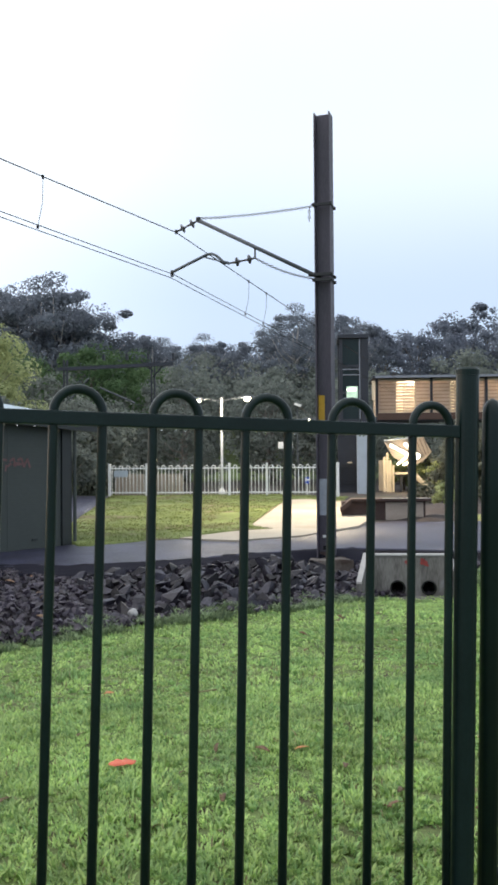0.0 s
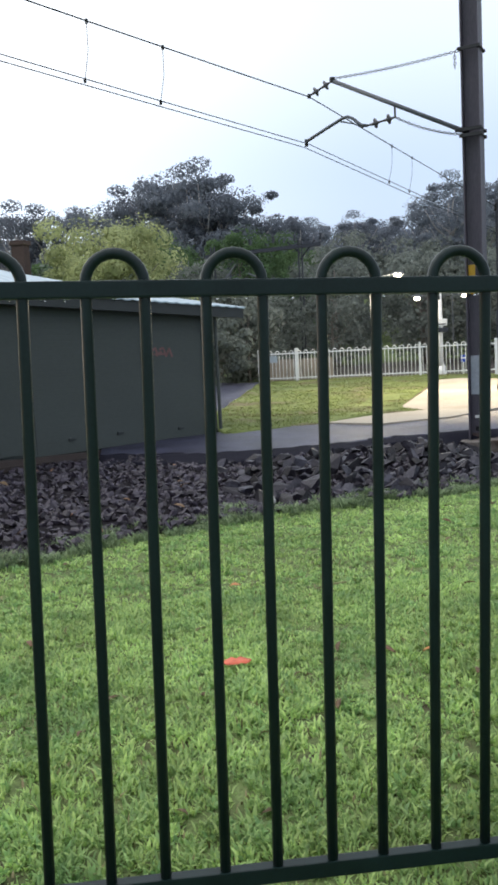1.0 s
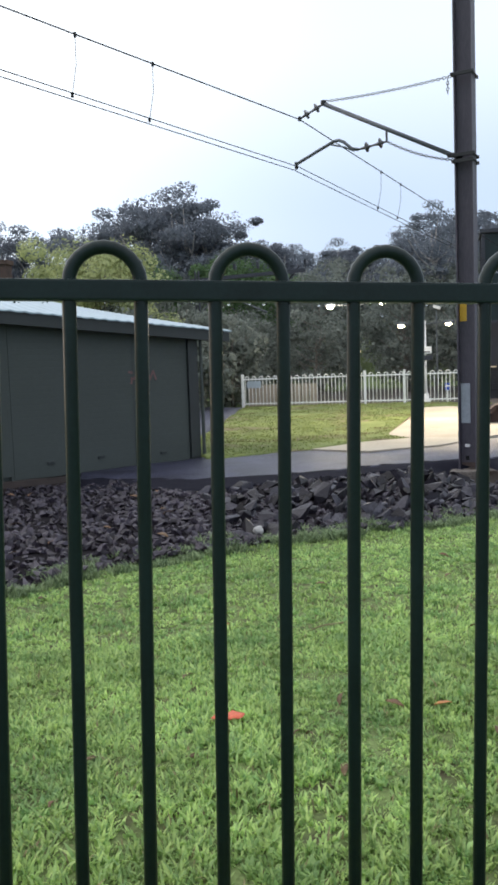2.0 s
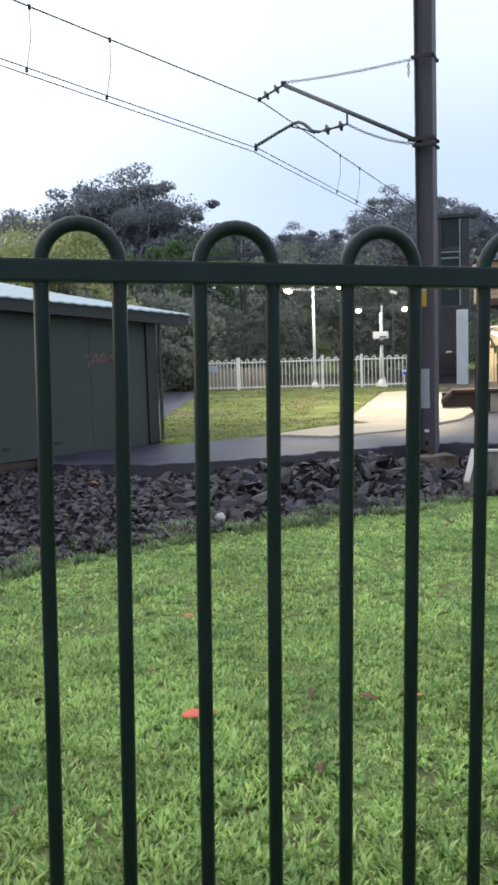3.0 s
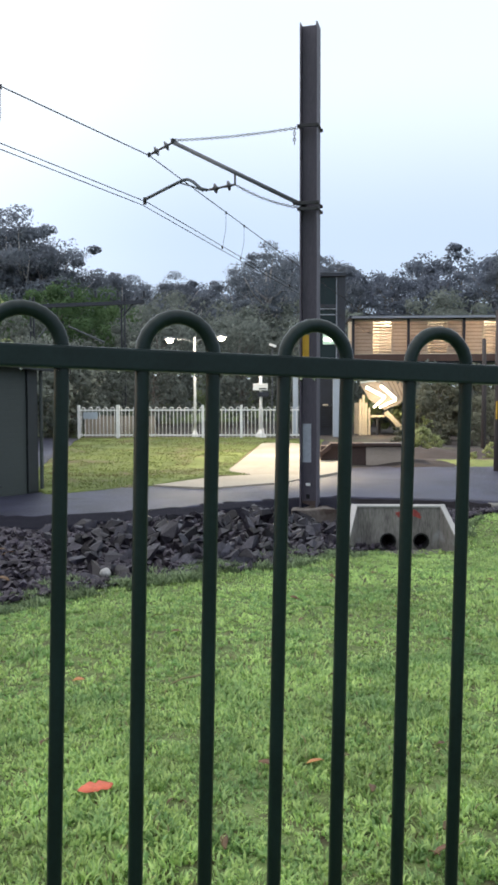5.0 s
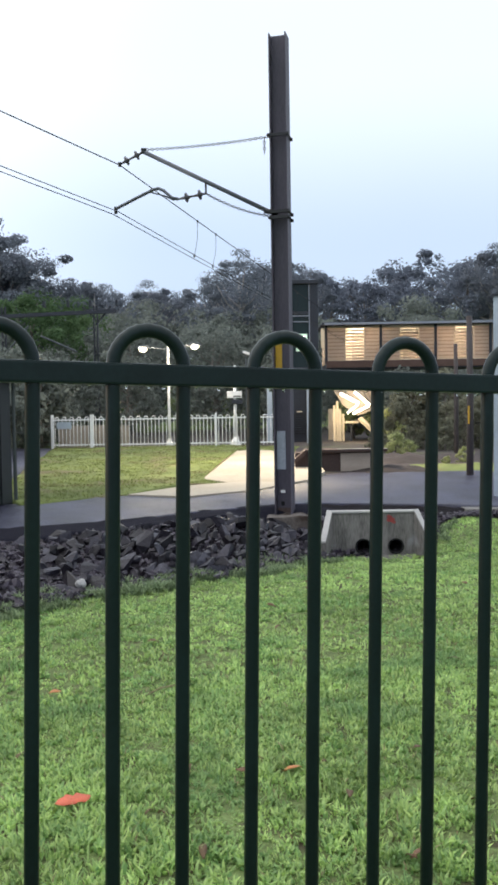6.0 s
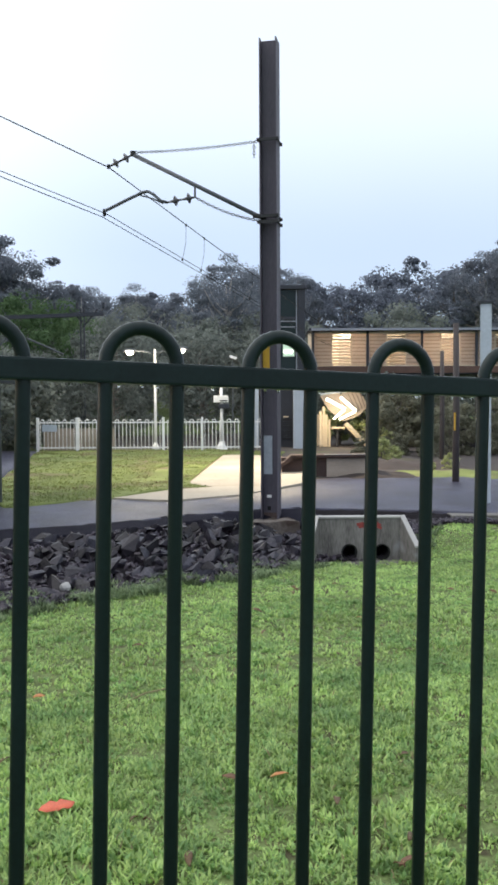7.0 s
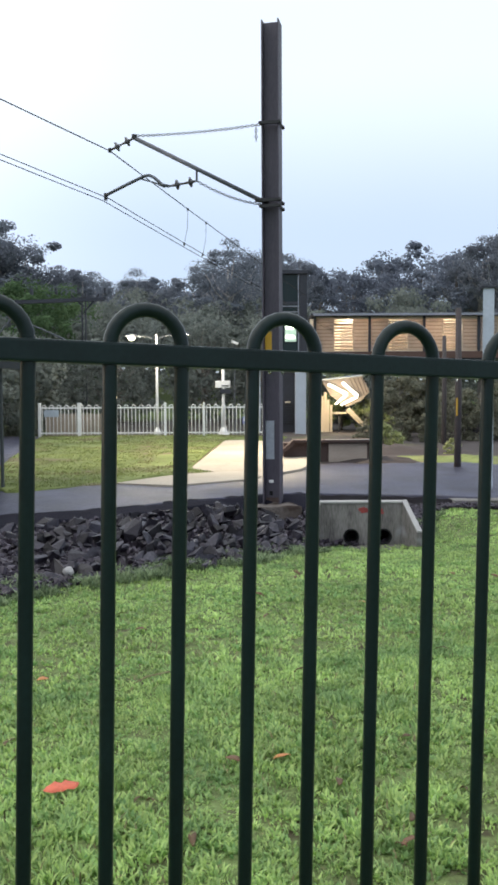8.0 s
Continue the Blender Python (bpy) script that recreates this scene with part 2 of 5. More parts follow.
M_DEAD_LEAF = material("dead_leaf", (0.120, 0.066, 0.030), 0.7, spread=0.4, scale=20, fine=90, bump=0.1, per_object=0.25)
M_ORANGE_LEAF = material("orange_leaf", (0.42, 0.17, 0.055), 0.65, spread=0.3, scale=20, fine=90, bump=0.1)
M_RED_LEAF = material("red_leaf", (0.55, 0.115, 0.055), 0.6, spread=0.25, scale=20, fine=120, bump=0.2)
M_TAN = material("tan_cladding", (0.32, 0.265, 0.22), 0.7, spread=0.2, scale=1.2, fine=20, bump=0.1, stretch=(1, 1, 3))
M_BROWN = material("brown_brick", (0.10, 0.058, 0.045), 0.85, spread=0.25, scale=3, fine=25, bump=0.3)
# Platform shade is mixed into this brown; the chimney uses it too.
M_DKBROWN = material("brown_with_platform_shade", (0.055, 0.034, 0.029), 0.85, spread=0.3, scale=3, fine=25, bump=0.3)
M_CREAM = material("cream_wall", (0.55, 0.47, 0.36), 0.7, spread=0.15, scale=1.2, fine=18, bump=0.1)
M_DKSTEEL = material("charcoal_steel", (0.024, 0.027, 0.038), 0.5, 0.2, spread=0.25, scale=2, fine=30, bump=0.05)
M_BLUEGREY = material("blue_grey_panel", (0.23, 0.25, 0.30), 0.55, spread=0.15, scale=1, fine=20, bump=0.05)
M_PALE = material("pale_grey_paint", (0.40, 0.45, 0.51), 0.5, 0.1, spread=0.15, scale=1.2, fine=20, bump=0.05)
M_LAMP = material("lamp_glow", (0.9, 0.85, 0.7), 0.5, spread=0.02, bump=0, emit=(1.0, 0.84, 0.55), power=14)
M_CEIL = material("ceiling_lamp_glow", (0.9, 0.9, 0.8), 0.5, spread=0.02, bump=0, emit=(1.0, 0.85, 0.6), power=1.0)
M_SCREEN = material("translucent_tan_screen", (0.52, 0.44, 0.37), 0.7, spread=0.2, scale=1.2, fine=20, bump=0.1, stretch=(1, 1, 3), thin=0.55)
M_TUBE = material("tube_glow", (0.9, 0.9, 0.8), 0.5, spread=0.02, bump=0, emit=(1.0, 0.90, 0.68), power=4.5)
M_WARMPANE = material("lit_diffuser", (0.5, 0.43, 0.33), 0.5, spread=0.02, bump=0, emit=(1.0, 0.78, 0.48), power=0.14)
M_SIGNAL = material("signal_glow", (0.9, 1.0, 0.8), 0.5, spread=0.02, bump=0, emit=(0.95, 1.0, 0.80), power=9)
M_CABIN = material("lit_cabin_panel", (0.35, 0.45, 0.38), 0.4, spread=0.3, scale=3, fine=12, bump=0, emit=(0.70, 1.0, 0.80), power=0.28)
M_BLUE = material("blue_sign", (0.03, 0.07, 0.35), 0.5, spread=0.1, bump=0, emit=(0.05, 0.12, 0.8), power=0.12)
# Near-black colour holds the shade inside the drain pipes and bolt hole.
M_BLACK = material("black_void", (0.006, 0.006, 0.006), 0.9, spread=0.3, bump=0)

M_GLASS = bpy.data.materials.new("tinted_glass")
M_GLASS.use_nodes = True
_b = M_GLASS.node_tree.nodes["Principled BSDF"]
_b.inputs["Base Color"].default_value = (0.02, 0.034, 0.036, 1)
_b.inputs["Roughness"].default_value = 0.06
_b.inputs["Transmission Weight"].default_value = 0.25
_b.inputs["IOR"].default_value = 1.3


M_DROP = bpy.data.materials.new("water")
M_DROP.use_nodes = True
_b = M_DROP.node_tree.nodes["Principled BSDF"]
_b.inputs["Roughness"].default_value, _b.inputs["Transmission Weight"].default_value, _b.inputs["IOR"].default_value = 0.02, 1.0, 1.33


# ---- mesh helpers ----
def mesh_of(bm, name, mat, smooth=False):
    me = bpy.data.meshes.new(name)
    bm.normal_update()
    bm.to_mesh(me)
    bm.free()
    me.materials.append(mat)
    if smooth:
        me.shade_smooth()
    return me


def part(name, bm, mat, parent, label="", smooth=False, m=None):
    ob = new(name, mesh_of(bm, name, mat, smooth))
    ob.parent = parent
    if m is not None:
        ob.matrix_basis = m
    return tagged(ob, label)


def thing(name, m, label, category, group="", kind=""):
    ob = new(name)
    ob.empty_display_size = 0.2
    ob.matrix_basis = m
    return tagged(ob, label, category, group, kind)


def whole(name, bm, mat, m, label, category, group="", kind="", smooth=False):
    ob = new(name, mesh_of(bm, name, mat, smooth))
    ob.matrix_basis = m
    return tagged(ob, label, category, group, kind)


def box(bm, x0, x1, y0, y1, z0, z1, bevel=0.0, m=None):
    r = bmesh.ops.create_cube(bm, size=1.0)
    vs = r["verts"]
    bmesh.ops.scale(bm, vec=(x1 - x0, y1 - y0, z1 - z0), verts=vs)
    bmesh.ops.translate(bm, vec=((x0 + x1) / 2, (y0 + y1) / 2, (z0 + z1) / 2), verts=vs)
    if bevel:
        es = list({e for v in vs for e in v.link_edges})
        r2 = bmesh.ops.bevel(bm, geom=es, offset=bevel, segments=2, profile=0.7, affect="EDGES")
        vs = list({v for f in r2["faces"] for v in f.verts} | {v for v in vs if v.is_valid})
    if m is not None:
        bmesh.ops.transform(bm, matrix=m, verts=vs)
    return bm


def B(*a, **k):
    return box(bmesh.new(), *a, **k)


def tube(bm, pts, radius, sides=8, ends=True):
    """A tube along points; radius a number or one for each point."""
    pts = [Vector(p) for p in pts]
    n = len(pts)
    rads = radius if isinstance(radius, (list, tuple)) else [radius] * n
    rings = []
    up = None
    for i, p in enumerate(pts):
        d = (pts[min(i + 1, n - 1)] - pts[max(i - 1, 0)]).normalized()
        if up is None:
            up = d.orthogonal().normalized()
        side = d.cross(up)
        side = side.normalized() if side.length > 1e-6 else d.orthogonal().normalized()
        up = side.cross(d).normalized()
        rings.append([bm.verts.new(p + rads[i] * (math.cos(a) * up + math.sin(a) * side)) for a in (2 * math.pi * k / sides for k in range(sides))])
    for a, b in zip(rings, rings[1:]):
        for k in range(sides):
            bm.faces.new((a[k], a[(k + 1) % sides], b[(k + 1) % sides], b[k]))
    if ends:
        bm.faces.new(list(reversed(rings[0])))
        bm.faces.new(rings[-1])
    bmesh.ops.recalc_face_normals(bm, faces=bm.faces[:]) if len(bm.faces) < 400 else None
    return bm


def T(pts, radius, sides=8):
    return tube(bmesh.new(), pts, radius, sides)


def ring(bm, centre, axis_m, r, thick, stretch=1.0, seg=10, sides=5):
    """One chain link: a torus, drawn out along its local x."""
    m = Matrix.Translation(centre) @ axis_m
    loops = []
    for i in range(seg):
        a = 2 * math.pi * i / seg
        c = Vector((math.cos(a) * r * stretch, math.sin(a) * r, 0))
        n = Vector((math.cos(a), math.sin(a), 0))
        loops.append([bm.verts.new(m @ (c + thick * (math.cos(b) * n + math.sin(b) * Vector((0, 0, 1))))) for b in (2 * math.pi * k / sides for k in range(sides))])
    for i in range(seg):
        a, b = loops[i], loops[(i + 1) % seg]
        for k in range(sides):
            bm.faces.new((a[k], b[k], b[(k + 1) % sides], a[(k + 1) % sides]))
    return bm


def chain(p0, p1, sag, r=0.0155, thick=0.0055):
    bm = bmesh.new()
    p0, p1 = Vector(p0), Vector(p1)
    step = r * 2.5
    n = max(2, int((p1 - p0).length / step))
    for i in range(n):
        u = (i + 0.5) / n
        p = p0.lerp(p1, u) - Vector((0, 0, sag * 4 * u * (1 - u)))
        d = (p1 - p0) / n - Vector((0, 0, sag * 4 * (1 - 2 * u) / n))
        q = d.to_track_quat("X", "Z").to_matrix().to_4x4() @ Matrix.Rotation(radians(90 * (i % 2) + 20), 4, "X")
        ring(bm, p, q, r, thick, 1.55, 10, 5)
    return bm


def lathe(bm, profile, seg=14, m=None):
    """A turned shape: (radius, z) pairs."""
    rows = []
    for r, z in profile:
        rows.append([bm.verts.new((r * math.cos(a), r * math.sin(a), z)) for a in (2 * math.pi * k / seg for k in range(seg))])
    for a, b in zip(rows, rows[1:]):
        for k in range(seg):
            bm.faces.new((a[k], a[(k + 1) % seg], b[(k + 1) % seg], b[k]))
    bm.faces.new(list(reversed(rows[0])))
    bm.faces.new(rows[-1])
    if m is not None:
        bmesh.ops.transform(bm, matrix=m, verts=[v for r in rows for v in r])
    return bm


def prism(bm, outline, z0, z1):
    """An upright prism over an outline of (x, y)."""
    lo = [bm.verts.new((x, y, z0)) for x, y in outline]
    hi = [bm.verts.new((x, y, z1)) for x, y in outline]
    n = len(outline)
    bm.faces.new(list(reversed(lo)))
    bm.faces.new(hi)
    for i in range(n):
        bm.faces.new((lo[i], lo[(i + 1) % n], hi[(i + 1) % n], hi[i]))
    return bm


def interp(x, table):
    if x <= table[0][0]:
        return table[0][1]
    for (a, fa), (b, fb) in zip(table, table[1:]):
        if x <= b:
            return fa + (fb - fa) * (x - a) / (b - a)
    return table[-1][1]


def step(a, b, x):
    u = min(1.0, max(0.0, (x - a) / (b - a)))
    return u * u * (3 - 2 * u)


# ---- ground ----
EDGE = ((-6, 1.8), (-3, 2.6), (-1.09, 3.92), (-0.44, 4.62), (0.08, 4.95), (0.6, 5.30), (1.4, 5.62), (2.4, 5.78), (2.94, 6.05), (3.6, 6.5), (4.2, 6.9), (5.5, 7.0), (6.0, 7.7), (6.6, 7.95), (7.0, 7.7), (8, 7.0), (9, 6.3))
ROAD = ((-6, 6.7), (-3.5, 8.45), (-1.5, 9.85), (-0.5, 10.0), (0.4, 9.3), (0.9, 8.95), (1.55, 8.98), (2.3, 9.05), (3.4, 9.45), (4.4, 9.72), (5.3, 9.55), (6.1, 8.75), (6.8, 7.95), (8, 7.1), (9, 6.4))


def ground_z(x, y):
    """Height of the land: lawn that falls away from the fence, a bank up to the road, then level ground and a wooded hill."""
    e, r = interp(x, EDGE), interp(x, ROAD)
    lawn = 0.062 - 0.045 * max(0.0, min(y, e) - 1.4) - 0.11 * math.exp(-((x - 4.7) / 1.1) ** 2 - ((min(y, e) - 6.9) / 1.4) ** 2)
    lawn += 0.17 * step(5.0, 6.6, x) * step(5.4, 7.7, min(y, e))        # the lawn rises to the kerb beside the drain
    level = -0.02 - 0.09 * step(0.5, -1.0, x)                            # lower in front of the shed
    if y <= e:
        z = lawn
    elif y < r:
        z = lawn + (level - lawn) * step(e, r, y)
    else:
        z = level
    z -= 0.25 * math.exp(-((x - 4.45) / 0.5) ** 2 - ((y - 9.0) / 0.6) ** 2)      # hollow round the mast
    d = y * 0.9196 + x * 0.393
    s = x * 0.9196 - y * 0.393
    z += 0.10 * step(13.5, 22, d) * step(3.0, -2.0, s)
    z += 9.0 * step(55, 135, d) + 0.03 * max(0.0, d - 135) * (d < 260)
    return z


def uneven(x, y):
    return 0.018 * noise.noise((x * 1.3, y * 1.3, 0.0)) + 0.012 * noise.noise((x * 4.0, y * 4.0, 3.0))


def spaced(stops):
    out = []
    for a, b, s in stops:
        n = max(1, round((b - a) / s))
        out += [a + (b - a) * i / n for i in range(n)]
    return out + [stops[-1][1]]


def build_ground():
    us = spaced(((-900, -100, 100), (-100, -12, 8), (-12, -5, 0.7), (-5, 6, 0.14), (6, 14, 0.8), (14, 110, 8), (110, 900, 100)))
    vs = spaced(((-400, -20, 60), (-20, -2, 2), (-2, 12, 0.14), (12, 32, 0.6), (32, 150, 6), (150, 300, 25), (300, 2000, 200)))
    verts, faces = [], []
    for v in vs:
        for u in us:
            p = site(u, v)
            verts.append((p.x, p.y, ground_z(p.x, p.y) + (uneven(p.x, p.y) * (1 - step(-0.3, 0.05, p.y - interp(p.x, EDGE))) if -3 < v < 12 and abs(u) < 15 else 0)))
    n = len(us)
    for j in range(len(vs) - 1):
        for i in range(n - 1):
            faces.append((j * n + i, j * n + i + 1, (j + 1) * n + i + 1, (j + 1) * n + i))
    me = bpy.data.meshes.new("ground")
    me.from_pydata(verts, [], faces)
    me.materials.append(M_GRASS)
    me.shade_smooth()
    return tagged(new("ground", me), "green mown lawn and grassy land", "ground", kind="structure")


build_ground()


def sheet(name, lower, upper, mat, label, lift, x0, x1, nx, ny, rough=0.0, kind="structure", category="ground", thick=0.0, crown=None):
    """A surface between two curves y(x), lying on the land."""
    bm = bmesh.new()
    rows = []
    for i in range(nx + 1):
        x = x0 + (x1 - x0) * i / nx
        a, b = interp(x, lower), interp(x, upper)
        row = []
        for j in range(ny + 1):
            y = a + (b - a) * j / ny
            z = (crown(x, y) if crown else ground_z(x, y)) + lift + rough * noise.noise((x * 5, y * 5, 7)) + 0.4 * rough * noise.noise((x * 14, y * 14, 2))
            row.append(bm.verts.new((x, y, z)))
        rows.append(row)
    for a, b in zip(rows, rows[1:]):
        for j in range(ny):
            bm.faces.new((a[j], b[j], b[j + 1], a[j + 1]))
    if thick:
        edge = [e for e in bm.edges if e.is_boundary]
        r = bmesh.ops.extrude_edge_only(bm, edges=edge)
        bmesh.ops.translate(bm, vec=(0, 0, -thick), verts=[v for v in r["geom"] if isinstance(v, bmesh.types.BMVert)])
        bmesh.ops.recalc_face_normals(bm, faces=bm.faces[:])
    return whole(name, bm, mat, Matrix(), label, category, kind=kind, smooth=True)


EDGE_IN = tuple((x, y + 0.06) for x, y in EDGE)
ROAD_OUT = tuple((x, y + 0.25) for x, y in ROAD)
sheet("gravel_bed", EDGE_IN, ROAD_OUT, M_SOIL, "dark damp gravel and soil on the bank below the road", 0.022, -5.5, 6.9, 120, 36, 0.03)

FAR = ((-0.6, 10.66), (1.15, 11.9), (1.5, 12.0), (2.0, 11.85), (3.4, 12.35), (4.1, 12.0), (5.0, 12.3), (5.6, 12.9), (6.6, 14.2), (8.5, 14.4), (9.6, 13.9), (12, 13.0), (15, 12.0))
ROAD_NEAR = ((-0.6, 9.75), (0.9, 8.95), (1.55, 8.98), (2.3, 9.05), (3.4, 9.45), (4.4, 9.72), (5.3, 9.60), (6.1, 8.95), (6.8, 8.2), (8, 7.3), (9, 6.6), (12, 5.0), (15, 3.5))


def road_crown(x, y):
    return 0.0 + 0.022 * noise.noise((x * 0.8, y * 0.8, 11)) + 0.010 * noise.noise((x * 3, y * 3, 4))


SHOULDER = tuple((x, interp(x, ROAD_NEAR) - 0.55 + 0.12 * math.sin(x * 2.1) - 0.55 * math.exp(-((x - 0.7) / 0.6) ** 2)) for x in (-0.6 + 0.2 * i for i in range(30)))
SHOULDER_IN = tuple((x, y + 0.12) for x, y in ROAD_NEAR)


def shoulder_drop(x, y):
    return max(0.012 - 0.17 * step(0.0, 0.42, interp(x, ROAD_NEAR) - y), ground_z(x, y) + 0.045)


sheet("road_shoulder", SHOULDER, SHOULDER_IN, M_SHOULDER, "dark sloping asphalt edge of the road above the rocks", 0.004, -0.6, 5.2, 60, 8, 0.02, crown=shoulder_drop, thick=0.15, category="road")
sheet("road", ROAD_NEAR, FAR, M_ASPHALT, "damp dark asphalt service road with worn edges", 0.02, -0.6, 15, 90, 24, 0.0, crown=road_crown, thick=0.12, category="road")


# ---- near fence ----
TILT = Matrix.Translation((-0.0437, 0, 0)) @ Matrix.Rotation(radians(1.55), 4, "Y")
RAIL_Z = 1.4735


def hoop_points(x0, x1, z_foot, z_spring):
    c, r = (x0 + x1) / 2, (x1 - x0) / 2
    pts = [(x0, 0, z_foot), (x0, 0, (z_foot + z_spring) / 2)]
    pts += [(c - r * math.cos(a), 0, z_spring + r * 1.02 * math.sin(a)) for a in (math.pi * k / 12 for k in range(13))]
    return pts + [(x1, 0, (z_foot + z_spring) / 2), (x1, 0, z_foot)]


def rail_mesh(x0, x1, z, h, d):
    return B(x0, x1, -d / 2, d / 2, z - h / 2, z + h / 2, bevel=0.004)


def fence_panel(x0, first, count, length):
    """A loop-top panel: two rails and hooped pickets."""
    root = thing("loop_top_fence", TILT, "dark green powder-coated loop-top steel fence panel on the lawn", "fence", "fence panels")
    part("top_rail", rail_mesh(x0, x0 + length, RAIL_Z, 0.0355, 0.030), M_GREEN, root)
    part("bottom_rail", rail_mesh(x0, x0 + length, 0.165, 0.037, 0.030), M_GREEN, root)
    hoop = mesh_of(T(hoop_points(-0.0598, 0.0598, 0.155, RAIL_Z + 0.012), 0.0122, 12), "hoop_picket", M_GREEN, True)
    for i in range(count):
        ob = new("hoop_picket", hoop)
        ob.parent = root
        ob.matrix_basis = Matrix.Translation((first - 0.2467 * i, 0, RAIL_Z)) @ Matrix.Rotation(radians(-0.25 + 0.28 * max(0, i - 3)), 4, "Y") @ Matrix.Translation((0, 0, -RAIL_Z))
    # rain drops that hang under the top rail
    rnd = random.Random(4)
    bm = bmesh.new()
    for _ in range(70):
        x = x0 + rnd.random() * length
        r = rnd.uniform(0.0016, 0.0032)
        bmesh.ops.create_uvsphere(bm, u_segments=6, v_segments=4, radius=r, matrix=Matrix.Translation((x, rnd.uniform(-0.012, 0.012), RAIL_Z - 0.0195 - r * 0.5)))
    tagged(part("rain_drops", bm, M_DROP, root, "clear rain drops", True), kind="stuff")
    return root


fence_panel(-1.42, 0.8032, 9, 2.309)
fence_panel(-3.87, -1.6375, 9, 2.39)


def fence_post(x, y, top):
    root = thing("fence_post", TILT @ Matrix.Translation((x, y, 0)), "dark green round steel fence post with flat cap", "fence post", "fence posts")
    bm = bmesh.new()
    lathe(bm, ((0.0325, -0.3), (0.0325, top - 0.004), (0.031, top)), 24)
    part("post", bm, M_GREEN, root, smooth=False)
    bm = bmesh.new()
    lathe(bm, ((0.0335, top - 0.012), (0.0345, top + 0.004), (0.030, top + 0.009)), 24)
    part("cap", bm, M_GREEN, root, "flat steel post cap")
    return root


fence_post(0.920, 0.0, RAIL_Z + 0.175)
fence_post(-1.455, 0.0, RAIL_Z + 0.195)

gate = thing("fence_gate", TILT @ Matrix.Translation((0.976, 0.0, 0)), "dark green steel gate beside the fence post", "gate")
bm = bmesh.new()
lathe(bm, ((0.029, 0.14), (0.029, RAIL_Z + 0.055), (0.026, RAIL_Z + 0.075), (0.017, RAIL_Z + 0.092), (0.004, RAIL_Z + 0.100)), 16, Matrix.Translation((0.028, 0, 0)))
part("stile", bm, M_GREEN, gate, smooth=True)
bm = bmesh.new()
lathe(bm, ((0.029, 0.14), (0.029, RAIL_Z + 0.055), (0.026, RAIL_Z + 0.075), (0.017, RAIL_Z + 0.092), (0.004, RAIL_Z + 0.100)), 16, Matrix.Translation((1.0, 0, 0)))
part("stile", bm, M_GREEN, gate, smooth=True)
for z in (RAIL_Z, 0.2):
    part("gate_rail", rail_mesh(0.05, 0.98, z, 0.037, 0.030), M_GREEN, gate)
for i in range(6):
    part("gate_bar", T([(0.17 + 0.128 * i, 0, 0.2), (0.17 + 0.128 * i, 0, RAIL_Z)], 0.0122, 10), M_GREEN, gate, smooth=True)


# ---- mast of the overhead line ----
MAST = SITE @ Matrix.Translation((0.335, 11.92, -0.10))
mast = thing("catenary_mast", MAST @ Matrix.Rotation(radians(-13), 4, "Z"), "weathered brown-grey steel H-section railway mast on a concrete footing", "mast")
TOP = 6.62


def h_section(w, d, tf, tw, z0, z1):
    x, y = w / 2, d / 2
    out = [(-x, -y), (-x + tf, -y), (-x + tf, -tw / 2), (x - tf, -tw / 2), (x - tf, -y), (x, -y), (x, y), (x - tf, y), (x - tf, tw / 2), (-x + tf, tw / 2), (-x + tf, y), (-x, y)]
    return prism(bmesh.new(), out, z0, z1)


part("column", h_section(0.240, 0.250, 0.016, 0.011, -0.14, TOP), M_STEEL, mast)
part("rust_band", B(-0.1005, 0.1005, -0.0095, -0.0062, -0.12, 0.10), M_RUST, mast, "rust-stained foot of the mast")
part("yellow_band", B(-0.102, -0.01, -0.016, -0.0065, 2.02, 2.42), M_YELLOW, mast, "yellow painted marker strip")
part("pale_patch", B(-0.100, 0.022, -0.014, -0.0065, 0.64, 1.18), M_PALEPAINT, mast, "pale blue-white painted patch")
part("small_plate", B(-0.055, 0.01, -0.017, -0.0065, 0.31, 0.35, bevel=0.002), M_WHITE, mast, "small white plate")
# No hole is cut here; a near-black plate gives its darkness.
part("bolt_hole", B(-0.05, 0.0, -0.010, -0.0065, 0.13, 0.19), M_BLACK, mast)
for z in (5.24, 4.20, 4.12):
    clamp = part("clamp", B(-0.150, 0.150, -0.155, -0.128, z - 0.022, z + 0.022, bevel=0.004), M_DARK, mast, "dark iron clamp bar")
    part("clamp_back", B(-0.150, 0.150, 0.128, 0.155, z - 0.022, z + 0.022, bevel=0.004), M_DARK, clamp)
    for s in (-0.137, 0.137):
        part("bolt", T([(s, -0.19, z), (s, 0.18, z)], 0.011, 6), M_DARK, clamp)

footing = thing("mast_footing", MAST, "rough concrete footing under the steel mast", "footing")
bm = B(-0.25, 0.36, -0.50, 0.26, -0.60, 0.03, bevel=0.03)
bmesh.ops.subdivide_edges(bm, edges=bm.edges[:], cuts=3, use_grid_fill=True)
for v in bm.verts:
    v.co += Vector((noise.noise(v.co * 5), noise.noise(v.co * 5 + Vector((3, 0, 0))), noise.noise(v.co * 5 + Vector((0, 5, 0))))) * 0.05
part("block", bm, M_FOOTING, footing)

# arm: from the mast out over the line, in site coordinates
ax, ay = -0.951, 0.309


def arm(s, z):
    return site(0.30 + ax * s, 11.86 + ay * s, z)


cantilever = thing("cantilever_arm", Matrix(), "galvanised cantilever arm with chains and insulators on the steel mast", "catenary arm")
p_root, p_tip = arm(0.13, 4.12), arm(2.03, 5.15)
part("strut", T([p_root, p_tip], 0.030, 10), M_GALV, cantilever, "galvanised tube", True)
